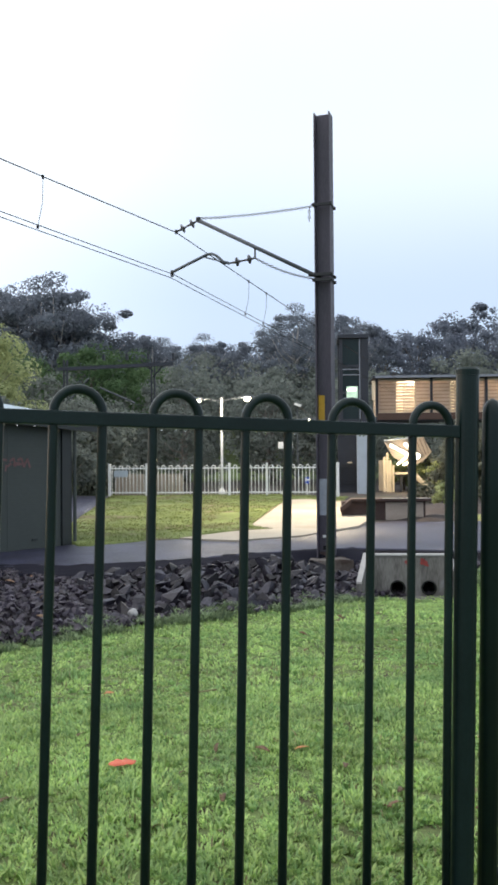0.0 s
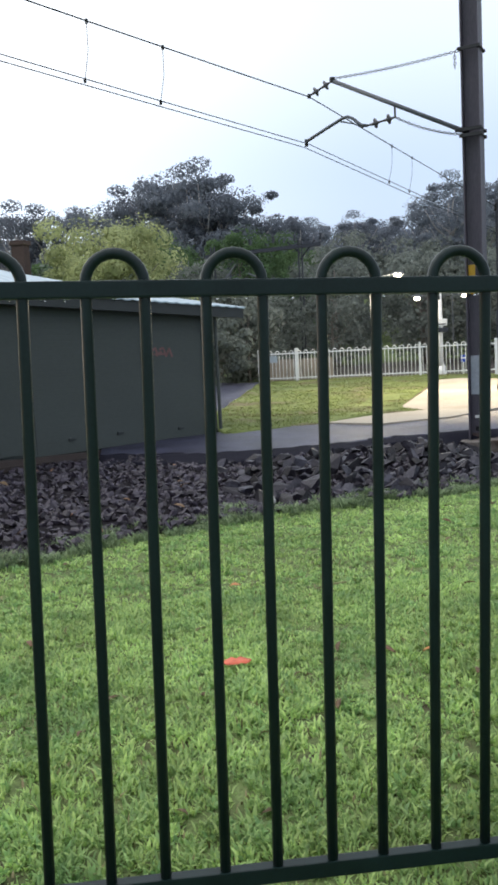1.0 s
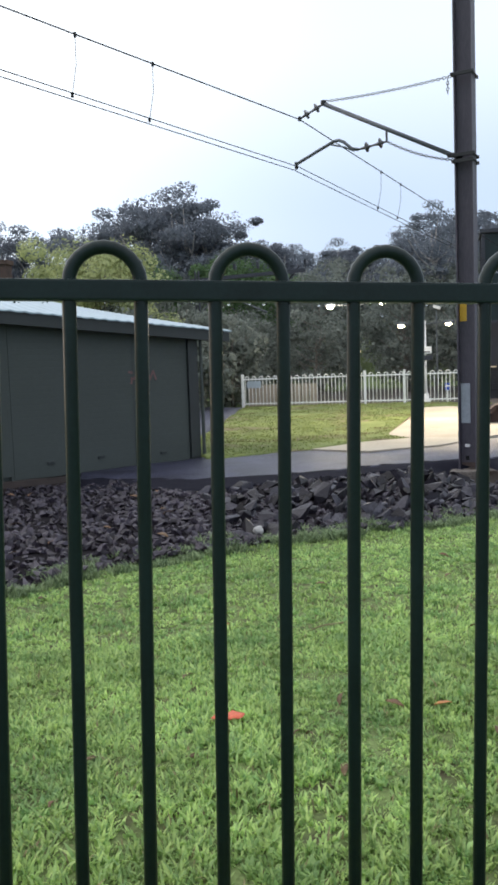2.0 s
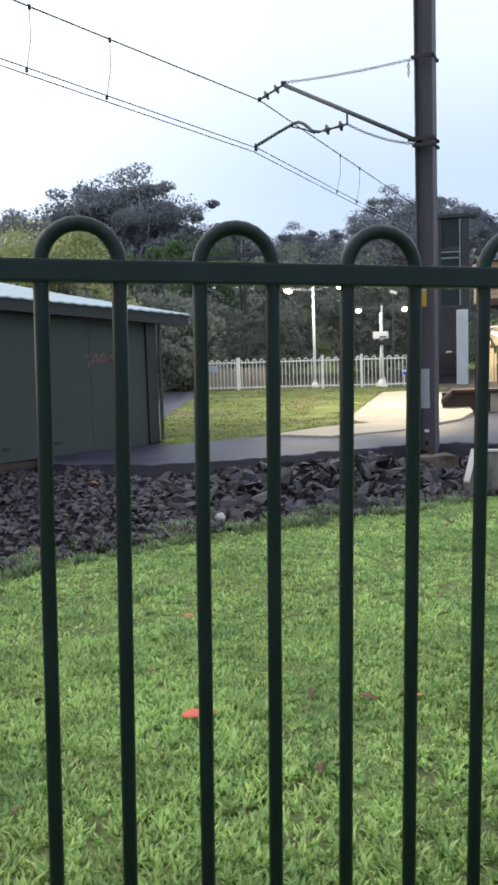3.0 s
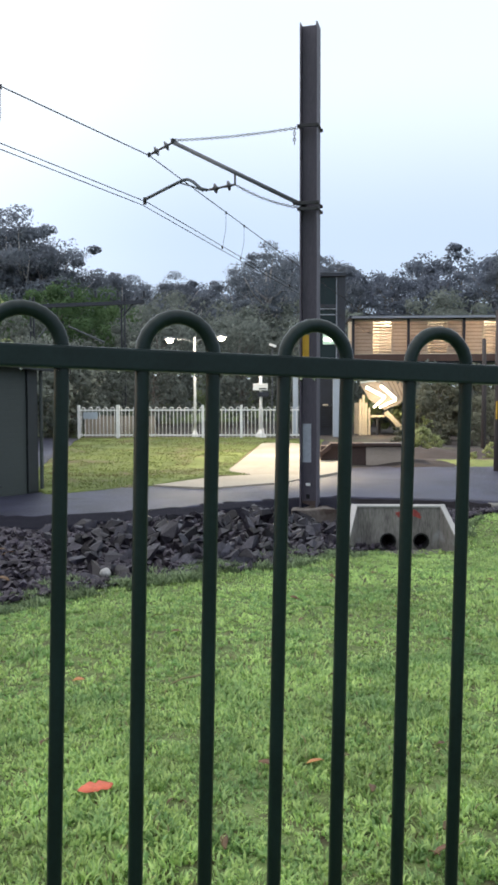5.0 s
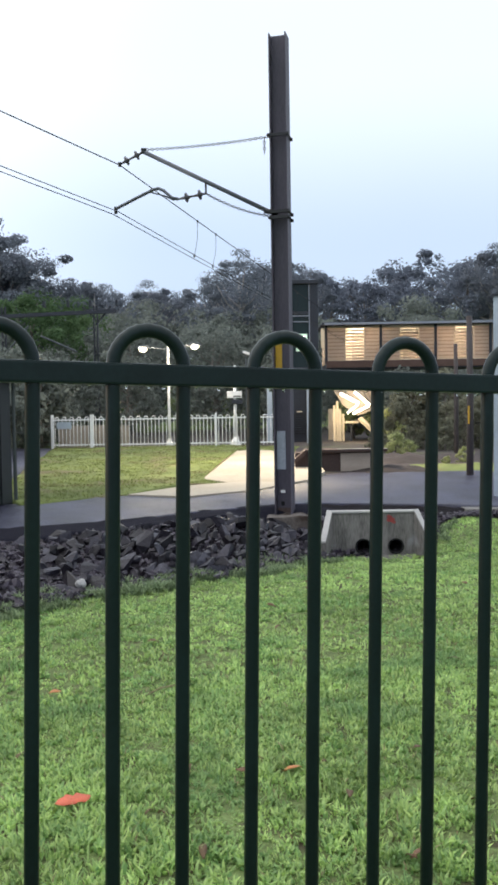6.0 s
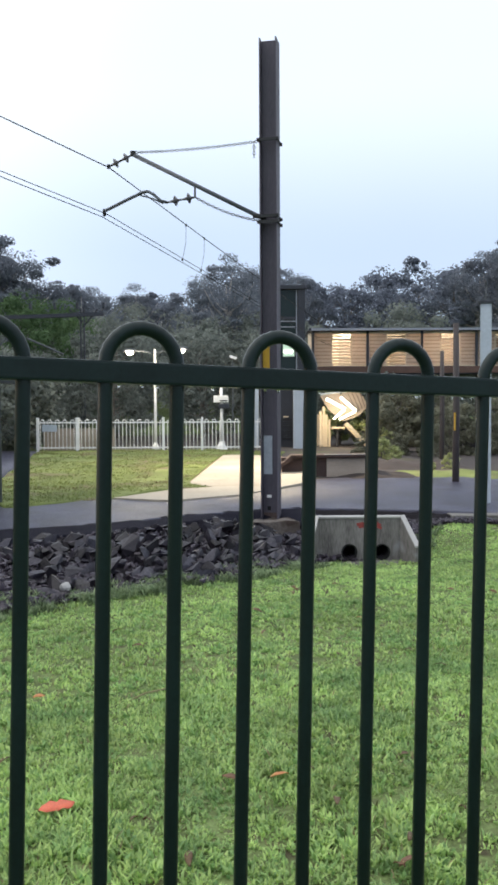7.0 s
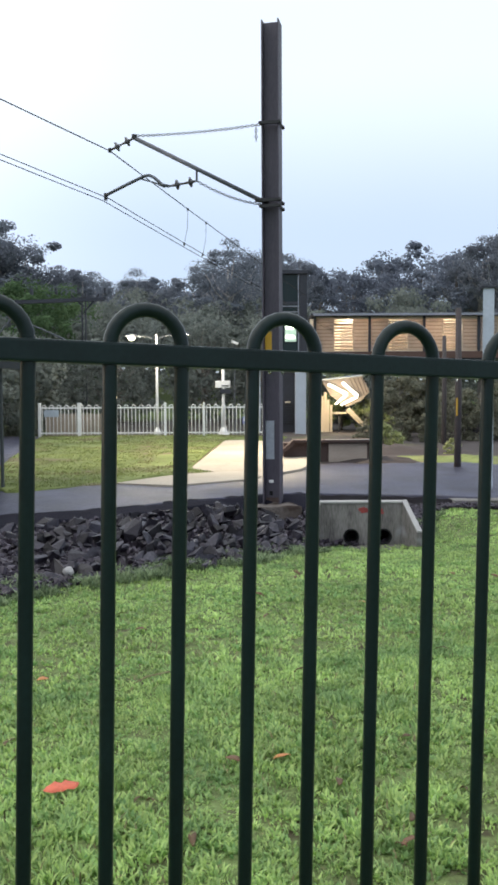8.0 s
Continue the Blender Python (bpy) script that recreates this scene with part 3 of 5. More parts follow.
part("strut_cap", T([p_tip - Vector((0, 0, 0.02)), p_tip + Vector((0, 0, 0.045))], 0.040, 8), M_DARK, cantilever)
part("root_bracket", T([arm(0.02, 4.10), arm(0.2, 4.135)], 0.036, 8), M_DARK, cantilever)
part("top_chain", chain(arm(2.03, 5.18), arm(0.10, 5.15), 0.03), M_DARK, cantilever, "iron link chain")
part("chain_tail", chain(arm(0.19, 5.13), arm(0.19, 4.93), 0.0), M_DARK, cantilever, "loose chain end")
p_cat = arm(2.42, 5.01)
mid = arm(1.07, 4.63)
part("clevis", T([mid, mid - Vector((0, 0, 0.17))], 0.014, 6), M_DARK, cantilever)
p_hang = mid - Vector((0, 0, 0.17))
part("lower_chain", chain(p_hang, arm(0.12, 4.06), 0.05), M_DARK, cantilever, "iron link chain")
p_reg = arm(1.80, 4.54)
p_low = arm(2.50, 4.32)


def insulator(a, b, name="insulator"):
    a, b = Vector(a), Vector(b)
    d = b - a
    n = d.length
    m = Matrix.Translation(a) @ d.to_track_quat("Z", "Y").to_matrix().to_4x4()
    ob = part(name, lathe(bmesh.new(), ((0.014, 0), (0.016, n * 0.22), (0.026, n * 0.25), (0.030, n * 0.36), (0.068, n * 0.40), (0.072, n * 0.45), (0.030, n * 0.50), (0.022, n * 0.60), (0.012, n)), 16, m),
              M_PORCELAIN, cantilever, "dark glazed disc insulator", True)
    return ob


insulator(p_tip.lerp(p_cat, 0.10), p_tip.lerp(p_cat, 0.52))
insulator(p_tip.lerp(p_cat, 0.52), p_tip.lerp(p_cat, 0.94))
p_i0, p_i1 = p_hang, arm(1.50, 4.42)
insulator(p_i0.lerp(p_i1, 0.02), p_i0.lerp(p_i1, 0.48))
insulator(p_i0.lerp(p_i1, 0.48), p_i0.lerp(p_i1, 0.98))
part("registration_arm", T([p_i1, arm(1.60, 4.45), arm(1.72, 4.56), arm(1.80, 4.60), arm(1.88, 4.595), arm(2.15, 4.50), p_low + Vector((0, 0, 0.05))], 0.023, 8), M_GALV, cantilever, "bent galvanised tube", True)
part("registration_link", T([arm(1.56, 4.41), arm(1.72, 4.49), arm(1.92, 4.555)], 0.011, 6), M_GALV, cantilever)
part("wire_clip", T([p_low + Vector((0, 0, 0.08)), p_low - Vector((0, 0, 0.02))], 0.026, 6), M_DARK, cantilever)
part("wire_clip", T([p_cat + Vector((0, 0, 0.03)), p_cat - Vector((0, 0, 0.03))], 0.026, 6), M_DARK, cantilever)

# wires: they change direction a little at the arm
LEFT, RIGHT = Vector((-0.39, -0.92, 0)), Vector((0.228, 0.974, 0))
R3 = SITE.to_3x3()


def along(p, s, z=0.0):
    return p + (R3 @ (RIGHT * s if s > 0 else LEFT * -s)) + Vector((0, 0, z))


def sag(s, low):
    span = 48.0
    u = abs(s) / span
    u = u - int(u)
    return -4 * low * u * (1 - u)


def wire(name, p, low, label, r=0.0065, dx=0.0, dz=0.0, rise=0.0):
    off = R3 @ Vector((dx, 0, dz))
    pts = [along(p, s, sag(s, low) + rise * max(0, -s)) + off for s in [-46 + 2 * i for i in range(55)]]
    ob = whole(name, T(pts, r, 5), M_WIRE, Matrix(), label, "overhead wire")
    return ob


wire("catenary_wire", p_cat - Vector((0, 0, 0.01)), 0.10, "dark stranded catenary wire clamped to the arm", 0.0085)
wire("contact_wire", p_low - Vector((0, 0, 0.01)), 0.03, "dark copper contact wire held by the registration arm", 0.0065, 0.035, 0.02, 0.010)
wire("contact_wire", p_low - Vector((0, 0, 0.01)), 0.03, "dark copper contact wire held by the registration arm", 0.0065, -0.035, -0.02, 0.010)
for s in (-7.4, -4.35, -3.15, 3.8, 5.05, 9.5, 14):
    a = along(p_cat, s, sag(s, 0.10) - 0.01)
    b = along(p_low, s, sag(s, 0.03) + 0.010 * max(0, -s))
    drop = thing("dropper", Matrix(), "thin wire dropper between the catenary and contact wires", "dropper", "droppers")
    part("dropper_wire", T([a, a.lerp(b, 0.5) + R3 @ Vector((0.03, 0.0, 0)), b], 0.004, 5), M_WIRE, drop)
    part("top_clip", T([a + Vector((0, 0, 0.02)), a - Vector((0, 0, 0.03))], 0.017, 6), M_DARK, drop)
    part("bottom_clip", T([b + Vector((0, 0, 0.03)), b - Vector((0, 0, 0.02))], 0.017, 6), M_DARK, drop)

# ---- drain headwall ----
HEAD = SITE @ Matrix.Translation((1.27, 9.50, -0.265))
head = thing("drain_headwall", HEAD, "grey concrete drain headwall with two pipes and red paint marks", "drain headwall")


def pierced(outline, holes, y0, y1):
    """A wall in the xz plane with round holes."""
    bm = bmesh.new()
    es = []
    loops = [outline] + [[(cx + r * math.cos(a), cz + r * math.sin(a)) for a in (2 * math.pi * k / 20 for k in range(20))] for cx, cz, r in holes]
    for lp in loops:
        vs = [bm.verts.new((x, y0, z)) for x, z in lp]
        es += [bm.edges.new((vs[i], vs[(i + 1) % len(vs)])) for i in range(len(vs))]
    bmesh.ops.triangle_fill(bm, use_beauty=True, use_dissolve=False, edges=es)
    r = bmesh.ops.extrude_face_region(bm, geom=bm.faces[:])
    bmesh.ops.translate(bm, vec=(0, y1 - y0, 0), verts=[v for v in r["geom"] if isinstance(v, bmesh.types.BMVert)])
    bmesh.ops.recalc_face_normals(bm, faces=bm.faces[:])
    return bm


part("front_wall", pierced([(-0.46, -0.1), (0.46, -0.1), (0.46, 0.468), (-0.46, 0.468)], [(-0.115, 0.085, 0.092), (0.255, 0.085, 0.092)], 0.10, 0.20), M_STREAKED, head)
part("coping", B(-0.475, 0.475, 0.085, 0.205, 0.468, 0.490, bevel=0.006), M_CONC_EDGE, head, "pale concrete coping edge")
for s, name in ((-1, "wing_wall"), (1, "wing_wall")):
    bm = bmesh.new()
    a = [(s * 0.46, 0.10), (s * 0.52, 0.16), (s * 0.625, -0.22), (s * 0.565, -0.24)]
    lo = [bm.verts.new((x, y, -0.1)) for x, y in a]
    tops = (0.478, 0.478, 0.18, 0.18)
    hi = [bm.verts.new((x, y, z)) for (x, y), z in zip(a, tops)]
    bm.faces.new(lo); bm.faces.new(hi)
    for i in range(4):
        bm.faces.new((lo[i], lo[(i + 1) % 4], hi[(i + 1) % 4], hi[i]))
    bmesh.ops.recalc_face_normals(bm, faces=bm.faces[:])
    w = part(name, bm, M_STREAKED, head)
    bm = bmesh.new()
    lo = [bm.verts.new((x, y, z + 0.002)) for (x, y), z in zip(a, tops)]
    hi = [bm.verts.new((x, y, z + 0.022)) for (x, y), z in zip(a, tops)]
    bm.faces.new(lo); bm.faces.new(hi)
    for i in range(4):
        bm.faces.new((lo[i], lo[(i + 1) % 4], hi[(i + 1) % 4], hi[i]))
    bmesh.ops.recalc_face_normals(bm, faces=bm.faces[:])
    part("wing_coping", bm, M_CONC_EDGE, w, "pale concrete coping edge")
part("apron", B(-0.55, 0.55, -0.24, 0.10, -0.12, -0.01, bevel=0.01), M_CONCRETE, head)
for cx in (-0.115, 0.255):
    bm = bmesh.new()
    outer, inner, dp = 0.091, 0.078, 0.9
    rows = []
    for r, y in ((outer, dp), (outer, 0.085), (inner, 0.085), (inner, dp)):
        rows.append([bm.verts.new((cx + r * math.cos(k * math.pi / 10), y, 0.085 + r * math.sin(k * math.pi / 10))) for k in range(20)])
    for a, b in zip(rows, rows[1:]):
        for k in range(20):
            bm.faces.new((a[k], a[(k + 1) % 20], b[(k + 1) % 20], b[k]))
    bm.faces.new(rows[-1])
    bmesh.ops.recalc_face_normals(bm, faces=bm.faces[:])
    part("pipe", bm, M_BLACK, head, "drain pipe, its dark inside put into the colour")


def strokes(name, lines, r, mat, parent, label, m):
    """Illegible paint strokes: flat bars on a surface in the local xz plane."""
    bm = bmesh.new()
    for x0, z0, x1, z1 in lines:
        d = Vector((x1 - x0, 0, z1 - z0))
        n = Vector((-d.z, 0, d.x)).normalized() * r
        q = [Vector((x0, 0, z0)) + n, Vector((x1, 0, z1)) + n * 0.8, Vector((x1, 0, z1)) - n * 0.8, Vector((x0, 0, z0)) - n]
        f = [bm.verts.new(v) for v in q]
        b = [bm.verts.new(v + Vector((0, 0.003, 0))) for v in q]
        bm.faces.new(f); bm.faces.new(list(reversed(b)))
        for i in range(4):
            bm.faces.new((f[i], b[i], b[(i + 1) % 4], f[(i + 1) % 4]))
    bmesh.ops.recalc_face_normals(bm, faces=bm.faces[:])
    return part(name, bm, mat, parent, label, m=m)


for marks in (((0.0, 0.37, 0.07, 0.39), (0.06, 0.385, 0.12, 0.35), (0.02, 0.35, 0.1, 0.355)), ((0.19, 0.41, 0.27, 0.36), (0.2, 0.37, 0.28, 0.33), (0.19, 0.35, 0.23, 0.41))):
    strokes("paint_mark", marks, 0.018, M_RED, head, "red spray paint marks", Matrix.Translation((-0.03, 0.094, 0.022)))

# ---- shed ----
SX, SY = Vector((-0.80, -0.60, 0)), Vector((-0.60, 0.80, 0))
SHED = Matrix(((SX.x, SY.x, 0, 1.27), (SX.y, SY.y, 0, 12.02), (0, 0, 1, 0), (0, 0, 0, 1)))
# local x runs along the front towards the near end, y goes back, z up
shed = thing("storage_shed", SHED, "grey-green steel shed with roller doors and pale metal roof", "shed")
LEN, DEEP = 7.5, 4.5


def eave(x):
    return 2.09 + 0.055 * x


def foot(x):
    return -0.085 + 0.030 * x


bm = bmesh.new()
for x0, x1, y0, y1 in ((0, LEN, 0.10, 0.16), (0, 0.06, 0.16, DEEP), (LEN - 0.06, LEN, 0.16, DEEP), (0, LEN, DEEP, DEEP + 0.06)):
    box(bm, x0, x1, y0, y1, -0.2, 1.9)
part("wall", bm, M_SHED, shed)
DOORS = ((0.22, 1.30), (1.34, 3.35), (3.40, 5.4), (5.45, 7.3))
for x0, x1 in DOORS:
    z0, z1 = foot((x0 + x1) / 2) + 0.02, eave((x0 + x1) / 2) - 0.06
    n = 26
    bm = bmesh.new()
    prof = []
    for i in range(n):
        za, zb = z0 + (z1 - z0) * i / n, z0 + (z1 - z0) * (i + 1) / n
        prof += [(0.0628, za), (0.062, za + 0.006), (0.062, zb - 0.006)]
    prof.append((0.0645, z1))
    va = [bm.verts.new((x0, y, z)) for y, z in prof]
    vb = [bm.verts.new((x1, y, z)) for y, z in prof]
    for i in range(len(prof) - 1):
        bm.faces.new((va[i], vb[i], vb[i + 1], va[i + 1]))
    r = bmesh.ops.extrude_face_region(bm, geom=bm.faces[:])
    bmesh.ops.translate(bm, vec=(0, 0.02, 0), verts=[v for v in r["geom"] if isinstance(v, bmesh.types.BMVert)])
    bmesh.ops.recalc_face_normals(bm, faces=bm.faces[:])
    door = part("roller_door", bm, M_SHED, shed, "closed grey-green ribbed roller door")
    for hx in ((x0 + (x1 - x0) * 0.3, x0 + (x1 - x0) * 0.72) if x1 - x0 > 1.5 else (x0 + 0.55,)):
        part("handle", B(hx - 0.055, hx + 0.055, 0.045, 0.064, z0 + 0.17, z0 + 0.21, bevel=0.004), M_SHED_TRIM, door, "small dark door handle")
for x in (0.11, 1.32, 3.375, 5.425, 7.4):
    w = 0.10 if x == 0.11 else 0.022
    part("pilaster", B(x - w, x + w, 0.03 if w > 0.05 else 0.066, 0.10, foot(x) - 0.02, eave(x) - 0.02), M_SHED_TRIM if w > 0.05 else M_SHED, shed)
bm = bmesh.new()
pts = []
for x in (-0.55, LEN + 0.3):
    pts.append([(x, -0.14, eave(x) - 0.225), (x, -0.14, eave(x) - 0.06), (x, -0.05, eave(x) - 0.06), (x, -0.05, eave(x) - 0.225)])
a = [bm.verts.new(p) for p in pts[0]]
b = [bm.verts.new(p) for p in pts[1]]
bm.faces.new(a); bm.faces.new(list(reversed(b)))
for i in range(4):
    bm.faces.new((a[i], a[(i + 1) % 4], b[(i + 1) % 4], b[i]))
bmesh.ops.recalc_face_normals(bm, faces=bm.faces[:])
part("fascia", bm, M_SHED_TRIM, shed, "dark gutter and fascia board")
bm = bmesh.new()
rows = []
for j, (y, up) in enumerate(((-0.17, -0.05), (1.2, 0.34), (2.4, 0.66), (DEEP + 0.3, 0.36))):
    row = []
    for i in range(121):
        x = -0.58 + (LEN + 0.9) * i / 120
        k = (1.0 - max(0.0, 1.0 - x / 3.5) * 0.42) if up > 0 else 1.0
        row.append(bm.verts.new((x, y, eave(x) + up * k + (0.012 if i % 3 == 0 else 0.0))))
    rows.append(row)
for a, b in zip(rows, rows[1:]):
    for i in range(120):
        bm.faces.new((a[i], a[i + 1], b[i + 1], b[i]))
r = bmesh.ops.extrude_face_region(bm, geom=bm.faces[:])
bmesh.ops.translate(bm, vec=(0, 0, -0.02), verts=[v for v in r["geom"] if isinstance(v, bmesh.types.BMVert)])
bmesh.ops.recalc_face_normals(bm, faces=bm.faces[:])
part("roof", bm, M_ROOF, shed, "pale blue-grey corrugated metal roof")
part("downpipe", T([(-0.05, 0.02, eave(0) - 0.05), (-0.05, 0.02, 0.02)], 0.028, 8), M_SHED, shed, "grey-green downpipe")
part("side_box", B(-0.10, 0.0, 0.18, 0.36, 0.75, 1.15, bevel=0.01), M_DARK, shed)
SCRAWL = ((0, 0, 0.05, 0.14), (0.05, 0.14, 0.12, 0.01), (0.12, 0.01, 0.17, 0.15), (0.17, 0.15, 0.25, 0.12), (0.20, 0.08, 0.29, 0.07), (0.29, 0.02, 0.32, 0.15), (0.32, 0.15, 0.40, 0.1),
          (0.37, 0.07, 0.44, 0.02), (0.45, 0.12, 0.53, 0.13), (0.46, 0.05, 0.48, -0.05), (0.08, 0.06, 0.34, 0.05))
strokes("graffiti", SCRAWL, 0.020, M_PINK, shed, "faded pink graffiti strokes", Matrix.Translation((0.86, 0.056, 1.27)))
kerb = thing("earth_strip", SHED, "dark red-brown earth strip along the foot of the shed", "kerb")
bm = bmesh.new()
nx = 40
rows = []
for i in range(nx + 1):
    x = 1.6 + (LEN - 1.6) * i / nx
    rows.append([bm.verts.new((x, y, foot(x) + z + 0.012 * noise.noise((x * 6, y * 6, 1)))) for y, z in ((-0.22, -0.16), (-0.20, -0.06), (-0.06, -0.005), (0.10, 0.0))])
for a, b in zip(rows, rows[1:]):
    for j in range(3):
        bm.faces.new((a[j], b[j], b[j + 1], a[j + 1]))
bmesh.ops.recalc_face_normals(bm, faces=bm.faces[:])
part("strip", bm, M_BRICK_RED, kerb)


# ---- station: ramp, white fence, platform, footbridge ----
def slab(name, outline, z, thick, mat, label, category="path", kind="structure"):
    bm = prism(bmesh.new(), [(x, y) for x, y in outline], -thick, 0)
    for v in bm.verts:
        v.co.z += z(v.co.x, v.co.y)
    bmesh.ops.recalc_face_normals(bm, faces=bm.faces[:])
    return whole(name, bm, mat, SITE, label, category, kind=kind)


slab("ramp_path", [(-2.15, 13.6), (-1.14, 13.2), (-0.07, 14.1), (1.0, 16.0), (1.3, 17.3), (1.3, 22.5), (-0.1, 24.3), (-0.68, 23.9), (-0.90, 20.0), (-1.12, 16.1), (-0.62, 15.5), (-1.34, 15.0)], lambda x, y: 0.050 + 0.155 * step(14.5, 22, y), 0.2, M_RAMP, "lit concrete ramp path rising from the road to the platform")
LAWN_LEFT = ((12.55, -3.6), (12.9, -3.74), (13.4, -4.6), (17.5, -5.1), (21, -5.6), (28, -6.9), (29.2, -7.2))
LAWN_RIGHT = ((12.05, -4.3), (12.4, -3.6), (13.0, -2.9), (13.6, -2.17), (15.0, -1.36), (15.5, -0.64), (16.1, -1.14), (20.0, -0.92), (23.9, -0.70), (24.3, -0.12), (24.7, 0.9), (29.2, 1.3))


def lawn_top(x, y):
    w = site(x, y)
    return max(ground_z(w.x, w.y), 0.0) + 0.03 + max(0.0, 0.035 + 0.05 * noise.noise((x * 0.6, y * 0.6, 3)) + 0.035 * noise.noise((x * 3, y * 3, 8))) * step(12.0, 14.0, y)


def strip(name, left, right, lift, mat, label, y0=12.55, y1=29.2, n=44, m=24, category="lawn"):
    bm = bmesh.new()
    rows = []
    for i in range(n + 1):
        y = y0 + (y1 - y0) * i / n
        a, b = left(y), right(y)
        rows.append([bm.verts.new((a + (b - a) * j / m, y, lawn_top(a + (b - a) * j / m, y) + lift)) for j in range(m + 1)])
    for a, b in zip(rows, rows[1:]):
        for j in range(m):
            bm.faces.new((a[j], a[j + 1], b[j + 1], b[j]))
    edge = [e for e in bm.edges if e.is_boundary]
    r = bmesh.ops.extrude_edge_only(bm, edges=edge)
    bmesh.ops.translate(bm, vec=(0, 0, -0.12), verts=[v for v in r["geom"] if isinstance(v, bmesh.types.BMVert)])
    bmesh.ops.recalc_face_normals(bm, faces=bm.faces[:])
    return whole(name, bm, mat, SITE, label, category, kind="structure", smooth=True)


strip("far_lawn", lambda y: interp(y, LAWN_LEFT), lambda y: interp(y, LAWN_RIGHT), 0.0, M_LAWN_FAR, "yellowing grass slope between the road and the white fence")
strip("side_path", lambda y: interp(y, LAWN_LEFT) - 3.2, lambda y: interp(y, LAWN_LEFT) - 0.02, 0.006, M_ASPHALT, "grey path beside the lawn behind the shed", 14.5, 29.0, 30, 8, "path")
sheet("station_yard", ((4.0, 14.6), (6.2, 14.2), (8.5, 14.5), (9.6, 14.0), (13, 13.0), (26, 22)), ((4.0, 40), (26, 52)), M_YARD, "brown earth and ballast yard behind the road", 0.03, 6.3, 26, 40, 30, 0.04)

WF = SITE @ Matrix.Translation((0, 28.5, 0.09))
wfence = thing("white_station_fence", WF, "white painted loop-top steel fence at the back of the platform", "fence")
for z in (0.16, 1.0):
    part("rail", B(-7.0, 0.95, -0.02, 0.02, z - 0.022, z + 0.022), M_WHITE, wfence)
hoop = mesh_of(T(hoop_points(-0.062, 0.062, 0.08, 1.03), 0.013, 6), "hoop", M_WHITE, True)
for i in range(31):
    ob = new("hoop", hoop)
    ob.parent = wfence
    ob.matrix_basis = Matrix.Translation((-6.85 + 0.25 * i, 0, 0))
for x, w in ((-7.0, 0.045), (-5.67, 0.06), (-2.80, 0.042), (-1.5, 0.035), (0.92, 0.05)):
    part("post", B(x - w, x + w, -w, w, -0.1, 1.17, bevel=0.01), M_WHITE, wfence)
screen = thing("timber_screen", WF, "low brown timber screen behind the white fence", "screen")
for i in range(9):
    part("board", B(-6.9 + 0.27 * i, -6.65 + 0.27 * i, 0.35, 0.38, -0.05, 0.80 + 0.02 * math.sin(i * 3.1)), M_TAN, screen)
part("fence_sign", B(-6.85, -6.35, -0.05, -0.03, 0.70, 0.93, bevel=0.005), M_PALE, wfence, "small pale sign plate")


def lamp_post(x, y, z0, top, arms, label):
    root = thing("platform_lamp", SITE @ Matrix.Translation((x, y, z0)), label, "lamp post", "platform lamps")
    h = top - z0
    part("pole", T([(0, 0, 0), (0, 0, h * 0.5), (0, 0, h + 0.15)], [0.055, 0.045, 0.035], 10), M_WHITE, root, smooth=True)
    part("base", lathe(bmesh.new(), ((0.12, 0), (0.12, 0.12), (0.06, 0.25), (0.055, 0.3)), 10), M_WHITE, root)
    for dx, dz in arms:
        part("bracket", T([(0, 0, h), (dx * 0.4, 0, h + dz * 0.6 + 0.03), (dx * 0.8, 0, h + dz + 0.02)], 0.022, 6), M_GALV, root)
        bm = bmesh.new()
        bmesh.ops.create_uvsphere(bm, u_segments=12, v_segments=8, radius=1.0, matrix=Matrix.Translation((dx, 0, h + dz + 0.03)) @ Matrix.Diagonal((0.24, 0.14, 0.075, 1)))
        head_part = part("lamp_head", bm, M_GALV, root, smooth=True)
        bm = bmesh.new()
        bmesh.ops.create_uvsphere(bm, u_segments=14, v_segments=8, radius=1.0, matrix=Matrix.Translation((dx, -0.05, h + dz - 0.035)) @ Matrix.Diagonal((0.125, 0.11, 0.085, 1)))
        part("lens", bm, M_LAMP, head_part, "glowing warm lamp lens", True)
    return root


lamp_post(-3.17, 29.5, 0.1, 3.45, ((-0.86, 0.07), (0.93, 0.13)), "white platform lamp post with two lit warm heads")
lamp_post(-1.0, 34.0, 0.1, 2.95, ((-0.9, 0.02), (0.9, 0.02)), "white platform lamp post with two lit warm heads further off")

cctv = thing("security_camera", SITE @ Matrix.Translation((-0.55, 33.6, 0.1)), "small white security camera on a thin pole", "camera")
part("pole", T([(0, 0, 0), (0, 0, 3.42)], 0.025, 8), M_GALV, cctv)
part("bracket", T([(0, 0, 3.42), (-0.22, 0, 3.50)], 0.016, 6), M_GALV, cctv)
part("housing", B(-0.12, 0.16, -0.07, 0.07, 3.42, 3.52, bevel=0.02, m=Matrix.Translation((0, 0, 3.47)) @ Matrix.Rotation(radians(20), 4, "Y") @ Matrix.Translation((0, 0, -3.47))), M_WHITE, cctv)

signpost = thing("platform_sign_post", SITE @ Matrix.Translation((-0.90, 30.0, 0.1)), "white pole with two small white information boxes", "sign post")
part("pole", T([(0, 0, 0), (0, 0, 2.55)], 0.05, 10), M_WHITE, signpost, smooth=True)
part("base", lathe(bmesh.new(), ((0.20, 0), (0.14, 0.15), (0.06, 0.28)), 10), M_WHITE, signpost)
part("sign_box", B(-0.27, 0.25, -0.14, 0.10, 1.66, 1.90, bevel=0.02), M_WHITE, signpost, "white sign box")
part("sign_bar", B(-0.05, 0.20, -0.146, -0.141, 1.70, 1.74), M_DARK, signpost)
